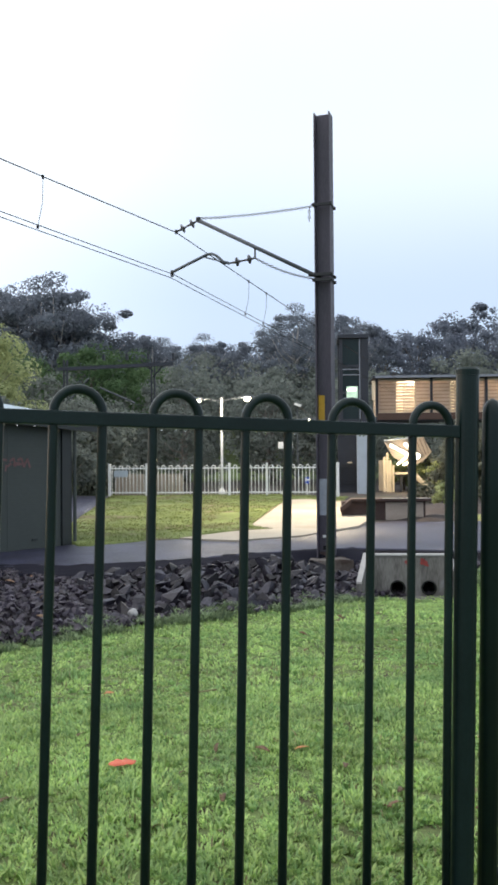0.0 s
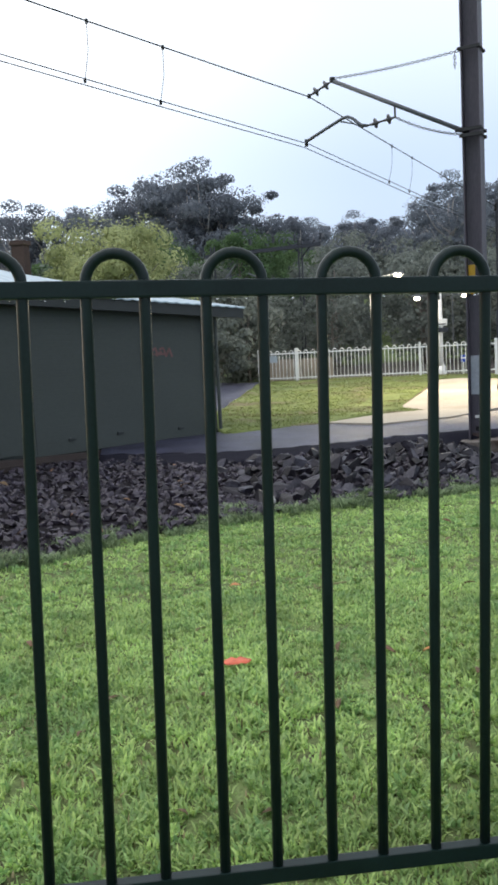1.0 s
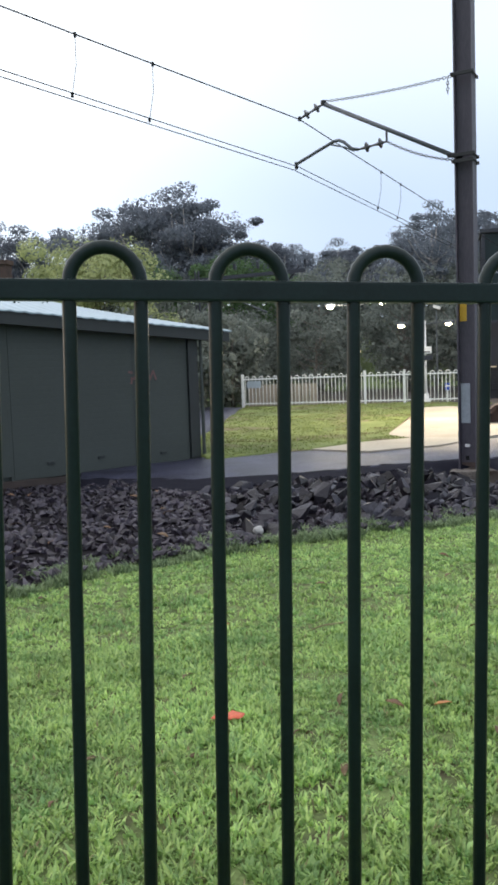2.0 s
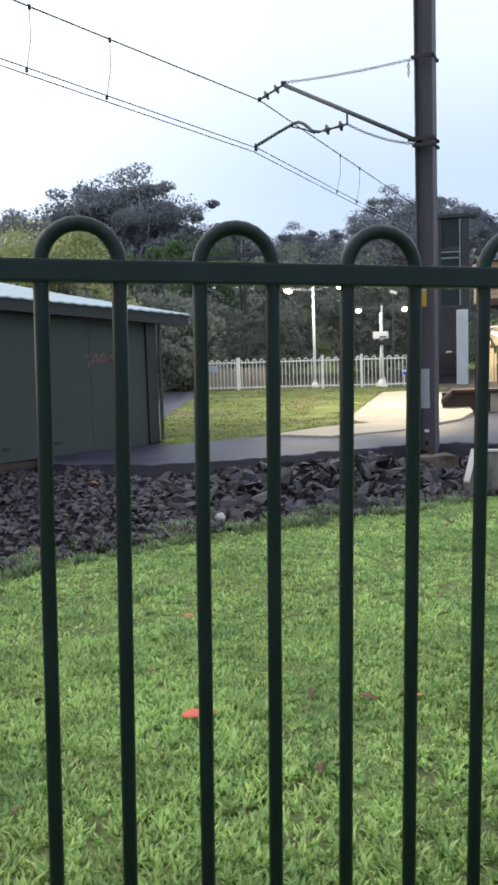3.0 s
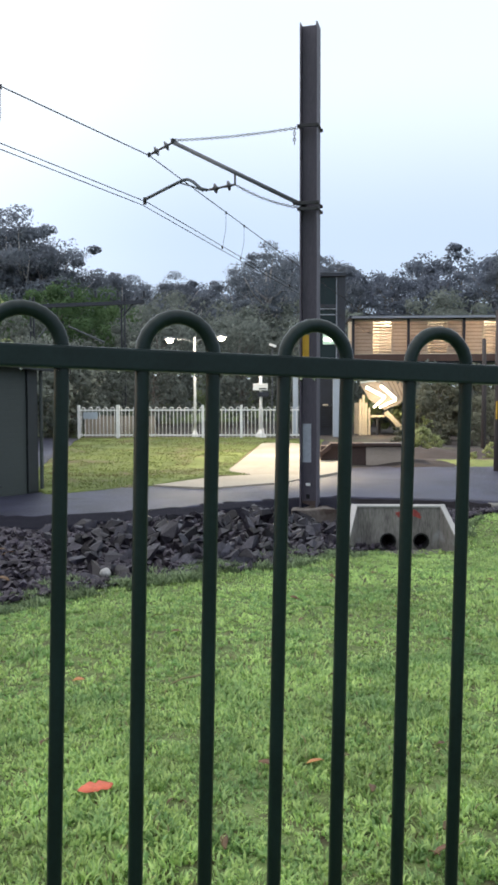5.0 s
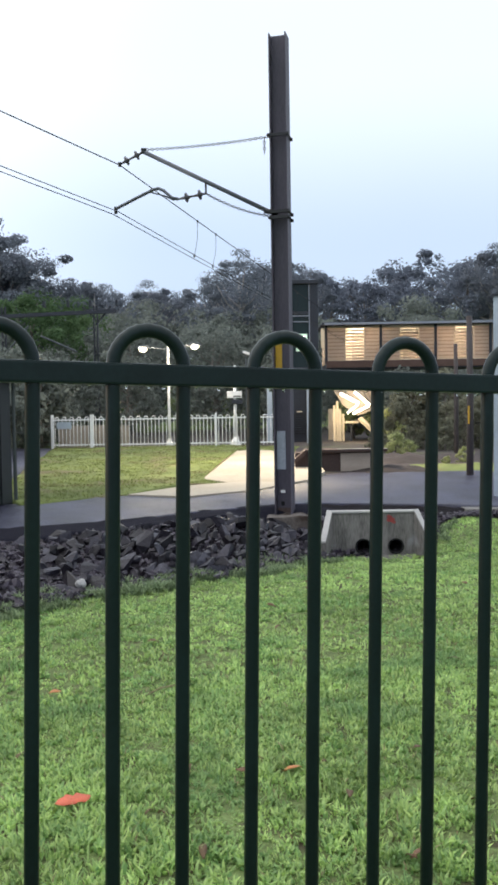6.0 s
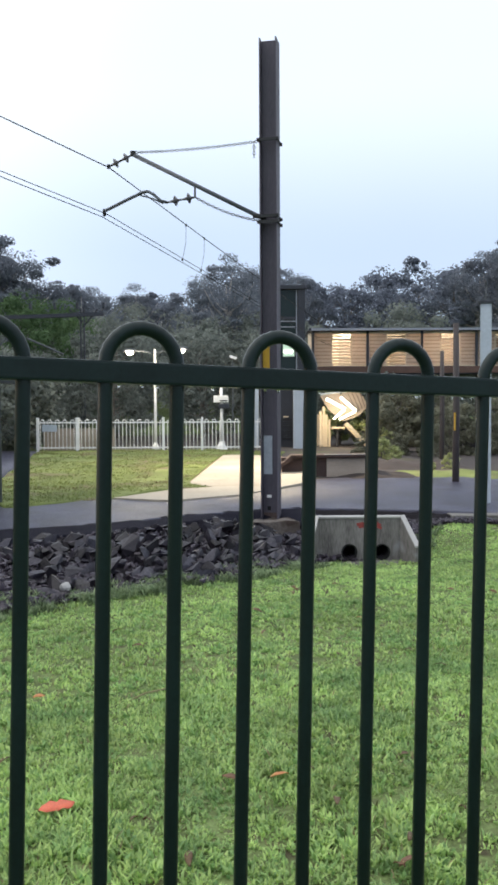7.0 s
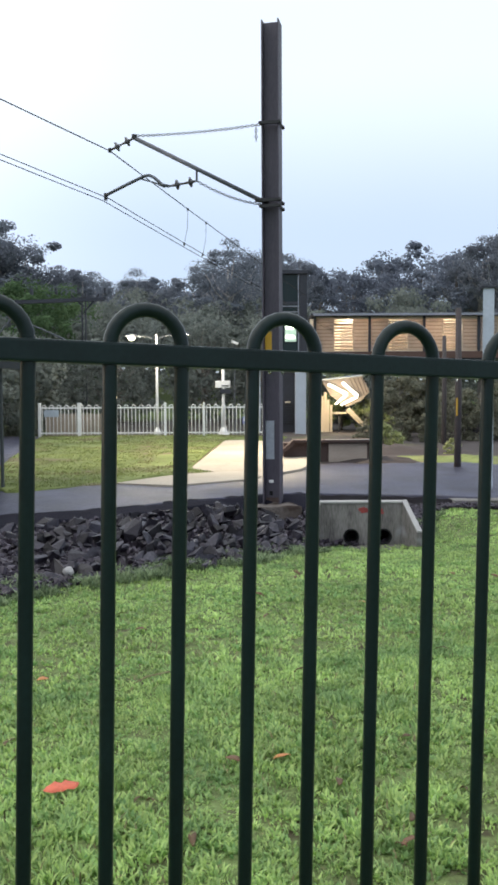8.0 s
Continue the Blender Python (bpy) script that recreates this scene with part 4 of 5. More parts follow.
part("sign_box", B(-0.10, 0.28, -0.15, 0.10, 1.44, 1.60, bevel=0.02), M_DKSTEEL, signpost, "dark sign box")
blue = thing("blue_platform_sign", SITE @ Matrix.Translation((-0.12, 29.0, 0.1)), "small blue and white sign behind the white fence", "sign")
part("plate", B(-0.09, 0.09, -0.02, 0.02, 0.42, 0.66, bevel=0.01), M_BLUE, blue)
part("bar", B(-0.08, 0.08, -0.028, -0.021, 0.53, 0.58), M_WHITE, blue)
part("stake", T([(0, 0, 0), (0, 0, 0.42)], 0.02, 6), M_WHITE, blue)

# overhead portal far along the line
portal = thing("line_portal", SITE @ Matrix.Translation((0, 42, 0)), "dark steel portal frame over the railway far off", "portal frame")
part("beam", B(-12.8, -6.8, -0.1, 0.1, 6.64, 6.82, m=Matrix.Rotation(radians(-1.8), 4, "Y") @ Matrix.Translation((0, 0, -0.25))), M_DKSTEEL, portal)
for x in (-12.6, -8.05):
    for s in (-0.085, 0.085):
        part("post_channel", B(x + s - 0.025, x + s + 0.025, -0.10, 0.10, 0, 6.55), M_DKSTEEL, portal)
    for i in range(14):
        za, k = 0.3 + 0.44 * i, 1 if i % 2 else -1
        part("lacing", T([(x - 0.085 * k, -0.1, za), (x + 0.085 * k, -0.1, za + 0.44)], 0.012, 4), M_DKSTEEL, portal)
part("brace", T([(-8.05, 0, 5.6), (-7.3, 0, 6.5)], 0.045, 6), M_DKSTEEL, portal)
part("brace", T([(-8.05, 0, 5.9), (-8.7, 0, 6.5)], 0.045, 6), M_DKSTEEL, portal)
for x in (-10.6, -9.4, -8.3, -7.0):
    part("beam_bracket", B(x - 0.05, x + 0.05, -0.14, 0.14, 6.50, 6.80), M_DKSTEEL, portal)
part("hanger", T([(-10.8, 0, 5.1), (-9.0, 0, 4.3)], 0.05, 6), M_GALV, portal)
part("hanger", T([(-12.6, 0, 4.2), (-11.4, 0, 5.6)], 0.05, 6), M_GALV, portal)

def mound(name, x0, x1, y0, y1, h, mat, label, category):
    bm = bmesh.new()
    rows = []
    for i in range(25):
        x = x0 + (x1 - x0) * i / 24
        rows.append([bm.verts.new((x, y0 + (y1 - y0) * j / 12, -0.01 + (h * (0.7 + 0.6 * noise.noise((x * 2.5, j * 0.5, 2)))) * math.sin(math.pi * j / 12) ** 0.7 * math.sin(math.pi * i / 24) ** 0.5)) for j in range(13)])
    for a, b in zip(rows, rows[1:]):
        for j in range(12):
            bm.faces.new((a[j], b[j], b[j + 1], a[j + 1]))
    bmesh.ops.recalc_face_normals(bm, faces=bm.faces[:])
    return whole(name, bm, mat, SITE, label, category, kind="structure", smooth=True)


mound("grass_verge", 3.45, 6.2, 16.9, 20.5, 0.10, M_LAWN_FAR, "green grass verge round the timber pole", "verge")
mound("earth_bank", 2.7, 5.6, 20.6, 23.2, 0.24, M_YARD, "low brown earth bank behind the road", "earth bank")
mound("earth_mound", 1.9, 3.7, 17.6, 19.5, 0.13, M_BRICK_RED, "low red-brown earth mound beside the platform", "earth mound")

# platform
PL = SITE @ Matrix.Translation((0, 18.4, 0))
platform = thing("platform", PL, "low brown brick platform end with a concrete coping", "platform")
bm = prism(bmesh.new(), [(0.75, 0.0), (2.60, 0.0), (2.60, 0.5), (0.75, 0.5)], -0.2, 0.42)
# The platform's shade is in the dark brown of wall, coping and ramp edge.
part("wall", bm, M_DKBROWN, platform)
part("coping", B(0.95, 2.72, -0.12, 0.52, 0.425, 0.485, bevel=0.015), M_DKBROWN, platform, "brown platform edge")
part("edge_line", B(1.65, 2.72, -0.125, -0.05, 0.487, 0.497), M_CONC_EDGE, platform, "pale edge line")
part("render_panel", B(1.72, 2.55, -0.03, -0.004, -0.05, 0.40), M_TAN, platform, "tan rendered panel")
bm = bmesh.new()
q = [(0.72, 0.20), (0.95, 0.38), (0.95, 0.489), (0.72, 0.30)]
f = [bm.verts.new((x, -0.25, z)) for x, z in q]
k = [bm.verts.new((x, 0.2, z)) for x, z in q]
bm.faces.new(f); bm.faces.new(list(reversed(k)))
for i in range(4):
    bm.faces.new((f[i], k[i], k[(i + 1) % 4], f[(i + 1) % 4]))
bmesh.ops.recalc_face_normals(bm, faces=bm.faces[:])
part("ramp_edge", bm, M_DKBROWN, platform)

# lift tower
LT = SITE @ Matrix.Translation((1.75, 33.2, 0))
tower = thing("lift_tower", LT, "dark glazed lift tower with steel frame beside the footbridge", "lift tower")
for x in (-0.55, 0.38):
    w = 0.06 if x < 0 else 0.14
    part("column", B(x - w, x + w, -0.1, 0.1, 2.3, 6.15), M_DKSTEEL, tower)
    part("column", B(x - 0.08, x + 0.08, 1.6, 1.8, 0, 6.15), M_DKSTEEL, tower)
part("cap", B(-0.68, 0.55, -0.2, 1.9, 6.15, 6.30, bevel=0.02), M_DKSTEEL, tower)
for z in (5.05, 4.0, 2.9):
    part("transom", B(-0.5, 0.2, -0.06, 0.06, z - 0.05, z + 0.05), M_DKSTEEL, tower)
for z0, z1 in ((5.1, 6.15), (4.05, 5.0), (2.95, 3.95)):
    part("pane", B(-0.49, 0.19, -0.01, 0.01, z0, z1), M_GLASS, tower, "dark tinted glass pane")
part("frame_line", B(0.165, 0.20, -0.13, -0.10, 2.95, 6.12), M_BLUEGREY, tower, "pale aluminium glazing frame")
for z in (4.92, 4.70):
    part("frame_line", B(-0.49, 0.164, -0.13, -0.10, z - 0.018, z + 0.018), M_BLUEGREY, tower, "pale aluminium glazing frame")
part("side_column", B(-1.50, -1.30, -0.6, -0.4, -0.1, 2.42, bevel=0.02), M_PALE, tower, "pale painted concrete column")
part("back_wall", B(-0.62, 0.30, 1.5, 1.6, 0, 6.15), M_DKSTEEL, tower)
for z in (4.10, 3.74):
    part("cabin_lamp", B(-0.30, 0.02, -0.16, -0.12, z - 0.045, z + 0.045, bevel=0.012), M_SIGNAL, tower, "bright lit cabin lamp")
part("cabin_panel", B(-0.34, 0.10, -0.10, -0.06, 3.56, 4.24, bevel=0.01), M_CABIN, tower, "green-white lit cabin panel")
part("shaft_column", B(0.02, 0.42, -0.9, -0.5, -0.2, 2.75, bevel=0.02), M_PALE, tower, "pale painted concrete column")
part("lower_wall", B(-0.70, 0.02, 0.05, 0.15, 0.0, 2.3), M_DKSTEEL, tower)
part("louvre_panel", B(-0.60, 0.0, -0.02, 0.04, 0.35, 1.15), M_DARK, tower)
for i in range(8):
    part("slat", B(-0.58, -0.02, -0.06, -0.025, 0.40 + 0.09 * i, 0.44 + 0.09 * i), M_DKSTEEL, tower)
part("bulkhead_lamp", B(-0.34, -0.14, -0.15, 0.0, 1.20, 1.25, bevel=0.01), M_WARMPANE, tower, "small lit lamp")

# footbridge
FB = SITE @ Matrix.Translation((0, 38.0, 0))
bridge = thing("footbridge", FB, "covered footbridge with louvred tan sides and warm lit interior", "footbridge")
X0, X1 = 2.95, 16.0
part("roof", B(X0 - 0.2, X1, -0.35, 3.0, 4.98, 5.10, bevel=0.02), M_DKSTEEL, bridge)
part("gutter", B(X0 - 0.1, X1, -0.42, -0.36, 4.98, 5.08), M_BLUEGREY, bridge)
part("floor", B(X0, X1, 0.0, 2.6, 3.06, 3.30), M_DKSTEEL, bridge)
part("sill_beam", B(X0, X1, -0.12, -0.005, 3.12, 3.42), M_BROWN, bridge, "brown timber sill beam")
part("back_wall", B(X0, X1, 2.5, 2.6, 3.30, 4.98), M_TAN, bridge, "tan inner wall")
part("ceiling_lining", B(X0, X1, 0.02, 2.48, 4.90, 4.96), M_CREAM, bridge)
BAY = 2.42
x = X0
while x + BAY < X1 + 0.1:
    part("post", B(x - 0.055, x + 0.055, -0.10, 0.06, 3.30, 4.98), M_DKSTEEL, bridge)
    # three panels to a bay: solid, open louvre, solid
    part("side_panel", B(x + 0.07, x + 0.82, -0.03, 0.0, 3.46, 4.86), M_SCREEN, bridge, "translucent tan screen panel")
    part("side_panel", B(x + 1.72, x + 2.36, -0.03, 0.0, 3.46, 4.86), M_SCREEN, bridge, "translucent tan screen panel")
    for zz in (3.44, 4.88):
        part("louvre_rail", B(x + 0.07, x + 2.36, -0.05, 0.02, zz - 0.025, zz + 0.025), M_CREAM, bridge)
    for xx in (x + 0.84, x + 1.70):
        part("mullion", B(xx - 0.02, xx + 0.02, -0.05, 0.03, 3.46, 4.86), M_CREAM, bridge)
    for i in range(10):
        z = 3.52 + 0.135 * i
        part("louvre", B(x + 0.86, x + 1.68, -0.06, 0.06, z, z + 0.022, m=Matrix.Translation((0, 0, z)) @ Matrix.Rotation(radians(-24), 4, "X") @ Matrix.Translation((0, 0, -z))), M_SCREEN, bridge)
    for i in range(8):
        z = 3.58 + 0.16 * i
        for xa, xb in ((x + 0.10, x + 0.80), (x + 1.74, x + 2.34)):
            part("batten", B(xa, xb, -0.06, -0.034, z, z + 0.04), M_TAN, bridge)
    part("ceiling_lamp", B(x + 0.85, x + 1.75, 1.0, 1.25, 4.80, 4.89, bevel=0.01), M_CEIL, bridge, "lit fluorescent ceiling lamp")
    part("lit_window", B(x + 0.98, x + 1.40, 2.44, 2.49, 3.55, 4.80), M_WARMPANE, bridge, "warm lit window")
    x += BAY
part("end_lamp", B(X0 - 0.24, X0 - 0.10, -0.30, -0.16, 4.0, 4.85, bevel=0.03), M_WARMPANE, bridge, "lit end lamp")
part("pier", B(10.6, 11.1, 0.8, 1.6, -0.2, 3.06), M_CONCRETE, bridge)

# stairs below the bridge
ST = SITE @ Matrix.Translation((0, 34.0, 0))
stair = thing("stair_flight", ST, "covered concrete stair flight with zigzag fluorescent lamps", "stairs")
def facing(outline, y0, y1):
    """A slab with its outline in the xz plane."""
    bm = prism(bmesh.new(), [(x, -z) for x, z in outline], y0, y1)
    for v in bm.verts:
        v.co = Vector((v.co.x, v.co.z, -v.co.y))
    bmesh.ops.recalc_face_normals(bm, faces=bm.faces[:])
    return bm


part("canopy_edge", T([(2.92, 0.0, 2.10), (4.55, 0.0, 2.27)], 0.035, 6), M_PALE, stair, "pale canopy edge")
part("soffit", facing([(2.95, 2.06), (4.55, 2.24), (4.86, 1.62), (4.50, 1.24), (3.92, 1.02), (3.30, 1.45)], 0.30, 0.42), M_TAN, stair, "tan soffit panel")
for i in range(4):
    part("soffit_rib", T([(4.05 + 0.16 * i, 0.27, 2.16 + 0.017 * i), (4.42 + 0.11 * i, 0.27, 1.40 + 0.06 * i)], 0.014, 4), M_BROWN, stair)
for (xa, za), (xb, zb), (xc, zc) in (((3.17, 1.92), (3.90, 1.53), (3.46, 1.12)), ((3.74, 1.98), (4.34, 1.45), (3.68, 1.10))):
    part("fluorescent_lamp", T([(xa, 0.0, za), (xb, 0.0, zb)], 0.058, 8), M_TUBE, stair, "bright fluorescent tube")
    part("fluorescent_lamp", T([(xb, 0.0, zb - 0.03), (xc, 0.05, zc)], 0.042, 8), M_TUBE, stair, "bright fluorescent tube")
for i, (xx, h) in enumerate(((2.92, 1.45), (3.06, 1.62), (3.19, 1.30), (3.33, 1.10))):
    part("balustrade_post", B(xx - 0.042, xx + 0.042, -0.2 + 0.2 * i, -0.13 + 0.2 * i, -0.05, h), M_CREAM, stair, "cream painted post")
part("landing_wall", B(2.80, 3.34, 1.3, 1.4, -0.05, 1.30), M_CREAM, stair, "cream landing wall")
part("landing_edge", B(3.40, 3.95, 0.3, 0.8, 0.72, 0.80, bevel=0.02), M_CREAM, stair)
part("landing_leg", B(3.62, 3.70, 0.5, 0.58, -0.05, 0.72), M_DKSTEEL, stair)
bm = bmesh.new()
for i in range(10):
    box(bm, 3.95 + 0.10 * i, 4.08 + 0.10 * i, 0.2, 1.4, 0.78 - 0.10 * i, 0.88 - 0.10 * i)
part("treads", bm, M_CONCRETE, stair)
part("stringer", T([(3.95, 0.15, 0.93), (4.95, 0.15, -0.10)], 0.11, 6), M_CREAM, stair, "cream stair stringer")


# ---- poles at the road ----
def timber_pole(x, y, z0, top, r, label):
    root = thing("timber_pole", SITE @ Matrix.Translation((x, y, z0)), label, "pole", "timber poles")
    part("shaft", T([(0, 0, -0.2), (0.01, 0, (top - z0) * 0.5), (0.0, 0, top - z0)], [r * 1.1, r, r * 0.85], 12), M_TIMBER, root, smooth=True)
    return root


p = timber_pole(4.12, 16.8, -0.12, 3.14, 0.064, "weathered grey timber pole beside the road")
part("yellow_marker", B(-0.05, -0.02, -0.075, -0.055, 1.15, 1.5), M_YELLOW, p)
timber_pole(5.15, 22.5, 0.0, 3.0, 0.06, "thin grey timber pole in the grass")

RM = SITE @ Matrix.Translation((3.645, 13.0, -0.03))
rmast = thing("pale_steel_mast", RM @ Matrix.Rotation(radians(74), 4, "Z"), "pale grey steel mast with cap plate and wire bracket", "mast")
part("column", h_section(0.168, 0.165, 0.014, 0.010, 0.0, 3.06), M_PALE, rmast)
part("base_plate", B(-0.15, 0.15, -0.14, 0.14, -0.02, 0.018, bevel=0.004), M_CONC_EDGE, rmast, "pale base plate")
part("cap_plate", B(-0.115, 0.115, -0.11, 0.11, 3.06, 3.095, bevel=0.004), M_DKSTEEL, rmast, "dark steel cap plate")
part("bracket", T([(0.0, 0, 3.16), (0.0, 0, 3.34), (-0.04, 0, 3.42)], 0.012, 6), M_GALV, rmast)
part("bracket", T([(0.09, 0, 3.16), (0.07, 0, 3.36), (-0.06, 0, 3.40)], 0.012, 6), M_GALV, rmast)
kerbs = whole("kerb_slab", B(-0.42, 2.4, -0.22, 0.28, -0.12, 0.05, bevel=0.015), M_CONCRETE, SITE @ Matrix.Translation((3.15, 11.5, -0.03)), "pale concrete kerb slab between lawn and road", "kerb")

pal = thing("paling_fence", SITE @ Matrix.Translation((0.6, 31, 0)), "dark brown paling fence behind the road", "fence")
for i in range(9, 26):
    part("paling", B(4.2 + 0.28 * i, 4.44 + 0.28 * i, 0, 0.03, -0.05, 1.05 + 0.05 * math.sin(i * 2.3)), M_PALING, pal)
part("fence_rail", B(6.7, 11.5, 0.035, 0.08, 0.7, 0.78), M_PALING, pal)
for i in range(5):
    part("bollard_post", B(6.6 + 0.32 * i, 6.66 + 0.32 * i, -1.0, -0.94, -0.05, 1.2), M_PALING, pal)


# ---- trees ----
def leaf_cloud(rnd, clumps, per, size):
    """Leaves as small folded blades gathered in clumps: arrays of vertices and faces."""
    n = len(clumps) * per
    rs = np.random.RandomState(rnd.randrange(10 ** 6))
    c = np.repeat(np.array([k[:3] for k in clumps]), per, axis=0)
    r = np.repeat(np.array([k[3:6] for k in clumps]), per, axis=0)
    d = rs.normal(size=(n, 3))
    d /= np.linalg.norm(d, axis=1)[:, None]
    d *= rs.uniform(0.30, 1.02, size=(n, 1)) ** 0.5
    p = c + d * r
    w = d / np.linalg.norm(d, axis=1)[:, None] + 0.45 * rs.normal(size=(n, 3)) + np.array((0, 0, 0.25))
    u = np.cross(w, rs.normal(size=(n, 3))); u /= np.linalg.norm(u, axis=1)[:, None]
    v = np.cross(w, u); v /= np.linalg.norm(v, axis=1)[:, None]
    s = size * rs.uniform(0.6, 1.3, size=(n, 1))
    q = np.stack((p - u * s, p - v * s * 0.62, p + u * s, p + v * s * 0.62), axis=1).reshape(-1, 3)
    soft = d * 0.8 + 0.35 * w / np.linalg.norm(w, axis=1)[:, None] + np.array((0, 0, 0.25))
    soft /= np.linalg.norm(soft, axis=1)[:, None]
    return q, n, np.repeat(soft, 4, axis=0)


def quads_mesh(name, q, n, mat, soft):
    me = bpy.data.meshes.new(name)
    me.vertices.add(4 * n)
    me.vertices.foreach_set("co", q.astype(np.float32).ravel())
    me.loops.add(4 * n)
    me.loops.foreach_set("vertex_index", np.arange(4 * n, dtype=np.int32))
    me.polygons.add(n)
    me.polygons.foreach_set("loop_start", np.arange(0, 4 * n, 4, dtype=np.int32))
    me.update(calc_edges=True)
    me.validate()
    me.normals_split_custom_set_from_vertices(soft.tolist())     # leaves shade as rounded clumps
    me.materials.append(mat)
    return me


def tree_kind(seed, height, spread, bare, leaf, bark, clumps, per, size, flat=0.6, label="", name="gum_tree", lo=0.35):
    """One tree at the origin: tapered trunk, limbs and a crown of clumped leaves with gaps."""
    rnd = random.Random(seed)
    root = thing(name, Matrix(), label, "tree")
    bm = bmesh.new()
    bend = [(rnd.uniform(-0.04, 0.04) * height * i / 4, rnd.uniform(-0.04, 0.04) * height * i / 4, height * 0.86 * i / 4) for i in range(5)]
    r0 = height * 0.022
    tube(bm, bend, [r0 * 1.25, r0, r0 * 0.75, r0 * 0.5, r0 * 0.2], 8)
    ends = []
    for i in range(clumps):
        u = lo + (1 - lo) * (i + rnd.random()) / clumps
        a = i * 2.4 + rnd.uniform(-0.5, 0.5)
        wide = spread * (math.sin(math.pi * (0.15 + 0.78 * (u - lo) / (1 - lo))) ** 0.7) * rnd.uniform(0.42, 0.86)
        at = Vector(bend[0]).lerp(Vector(bend[4]), min(1.0, u * 0.85))
        end = Vector((math.cos(a) * wide, math.sin(a) * wide, height * (0.10 + 0.86 * u)))
        if wide > spread * 0.25 or i % 2:
            mid = at.lerp(end, 0.5) + Vector((0, 0, -0.04 * height))
            tube(bm, [at, mid, end], [r0 * 0.38, r0 * 0.24, r0 * 0.08], 5)
        s = spread * rnd.uniform(0.24, 0.42) * bare
        ends.append((end.x, end.y, end.z, s, s, s * flat))
        for _ in range(2):
            o = Vector((rnd.uniform(-1, 1), rnd.uniform(-1, 1), rnd.uniform(-0.5, 0.6))) * s
            k = s * rnd.uniform(0.4, 0.7)
            ends.append((end.x + o.x, end.y + o.y, end.z + o.z, k, k, k * flat))
    part("trunk", bm, bark, root, smooth=True)
    q, n, soft = leaf_cloud(rnd, ends, per, size)
    ob = new("crown", quads_mesh("crown", q, n, leaf, soft))
    ob.parent = root
    return root


def plant(kinds, places, rnd, group):
    """Copies of the kinds at places (x, y, height) in the site frame; the kinds themselves become the first ones."""
    used = set()
    for i, (x, y, h) in enumerate(places):
        k, k_h = kinds[i % len(kinds)]
        w = site(x, y)
        m = Matrix.Translation((w.x, w.y, ground_z(w.x, w.y) - 0.1)) @ Matrix.Rotation(rnd.uniform(0, 6.28), 4, "Z")
        s = h / k_h
        if k.name in used:
            ob = copy_thing(k, m)
        else:
            ob = k
            used.add(k.name)
        ob.matrix_basis = m @ Matrix.Diagonal((s, s, s, 1))
        tagged(ob, group=group)


rnd = random.Random(11)
TALL = [(-18.8, 60, 14.3), (-17.2, 61, 13.0), (-16.6, 64, 11.0), (-20.2, 61, 14.2), (-21.9, 62, 14.4), (-24.2, 64, 13.8), (-26.5, 66, 12.8), (-29.5, 66, 13.2), (-33, 66, 13.4), (-37, 66, 13.6), (-15.1, 72, 11.2), (-16.7, 74, 10.9), (-14.7, 80, 10.6), (-11.0, 88, 10.2), (-9.1, 92, 8.9),
        (-2.0, 78, 13.3), (-4.7, 84, 11.6), (0.3, 84, 13.0), (-10.6, 84, 10.9), (-13.2, 70, 11.0), (5.0, 95, 12.6), (26.0, 96, 14.0), (29.0, 90, 16.4), (32.0, 92, 18.4), (-42, 72, 13.0)]
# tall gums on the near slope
gums = [(tree_kind(21 + i, 14, 5.2, 0.95, M_LEAF_GUM, M_BARK_PALE, 22, 245, 0.104, 0.54, "tall grey-green gum tree with haze-tinted leaves, pale limbs and an open crown"), 14) for i in range(3)]
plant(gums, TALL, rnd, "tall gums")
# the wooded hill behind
far = [(tree_kind(41 + i, 12, 5.2, 1.05, M_LEAF_FAR, M_BARK, 17, 100, 0.20, 0.62, "grey-green gum tree with haze-tinted leaves in the wood on the hill", lo=0.12), 12) for i in range(3)]
spots = []
for y in (102, 120):
    x = -60 + rnd.uniform(0, 4)
    while x < 40:
        spots.append((x, y + rnd.uniform(-4, 4), (8.6 if x < -2 else 11.5 + 0.05 * max(0, x)) * rnd.uniform(0.88, 1.12)))
        x += rnd.uniform(4.0, 6.2)
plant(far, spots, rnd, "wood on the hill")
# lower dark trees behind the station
dark = [(tree_kind(61 + i, 6.5, 3.4, 1.05, M_LEAF_DARK, M_BARK, 17, 98, 0.122, 0.75, "dark green bushy tree with haze-paled leaves behind the station", "bushy_tree", 0.05), 6.5) for i in range(3)]
chimney = thing("brick_chimney", SITE @ Matrix.Translation((-14.2, 25.5, 0)), "brown brick chimney stack behind the shed", "chimney")
part("shaft", B(-0.22, 0.22, -0.2, 0.2, -0.2, 5.1, bevel=0.01), M_DKBROWN, chimney)
part("chimney_cap", B(-0.27, 0.27, -0.25, 0.25, 5.1, 5.25, bevel=0.02), M_DKBROWN, chimney)
spots = []
for y, h, a, b in ((36, 3.6, -16, -4), (44, 5.2, -26, 2), (47, 4.2, 1, 16), (52, 6.2, -30, 19), (74, 8.0, -40, 27)):
    x = a
    while x < b:
        spots.append((x + rnd.uniform(-0.8, 0.8), y + rnd.uniform(-2, 2), h * rnd.uniform(0.8, 1.2)))
        x += h * 0.74
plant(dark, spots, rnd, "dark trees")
bright = [(tree_kind(81 + i, 7.0, 3.8, 1.0, M_LEAF_BRIGHT, M_BARK, 20, 230, 0.085, 0.7, "fresh green leafy tree behind the station", "leafy_tree", 0.1), 7.0) for i in range(2)]
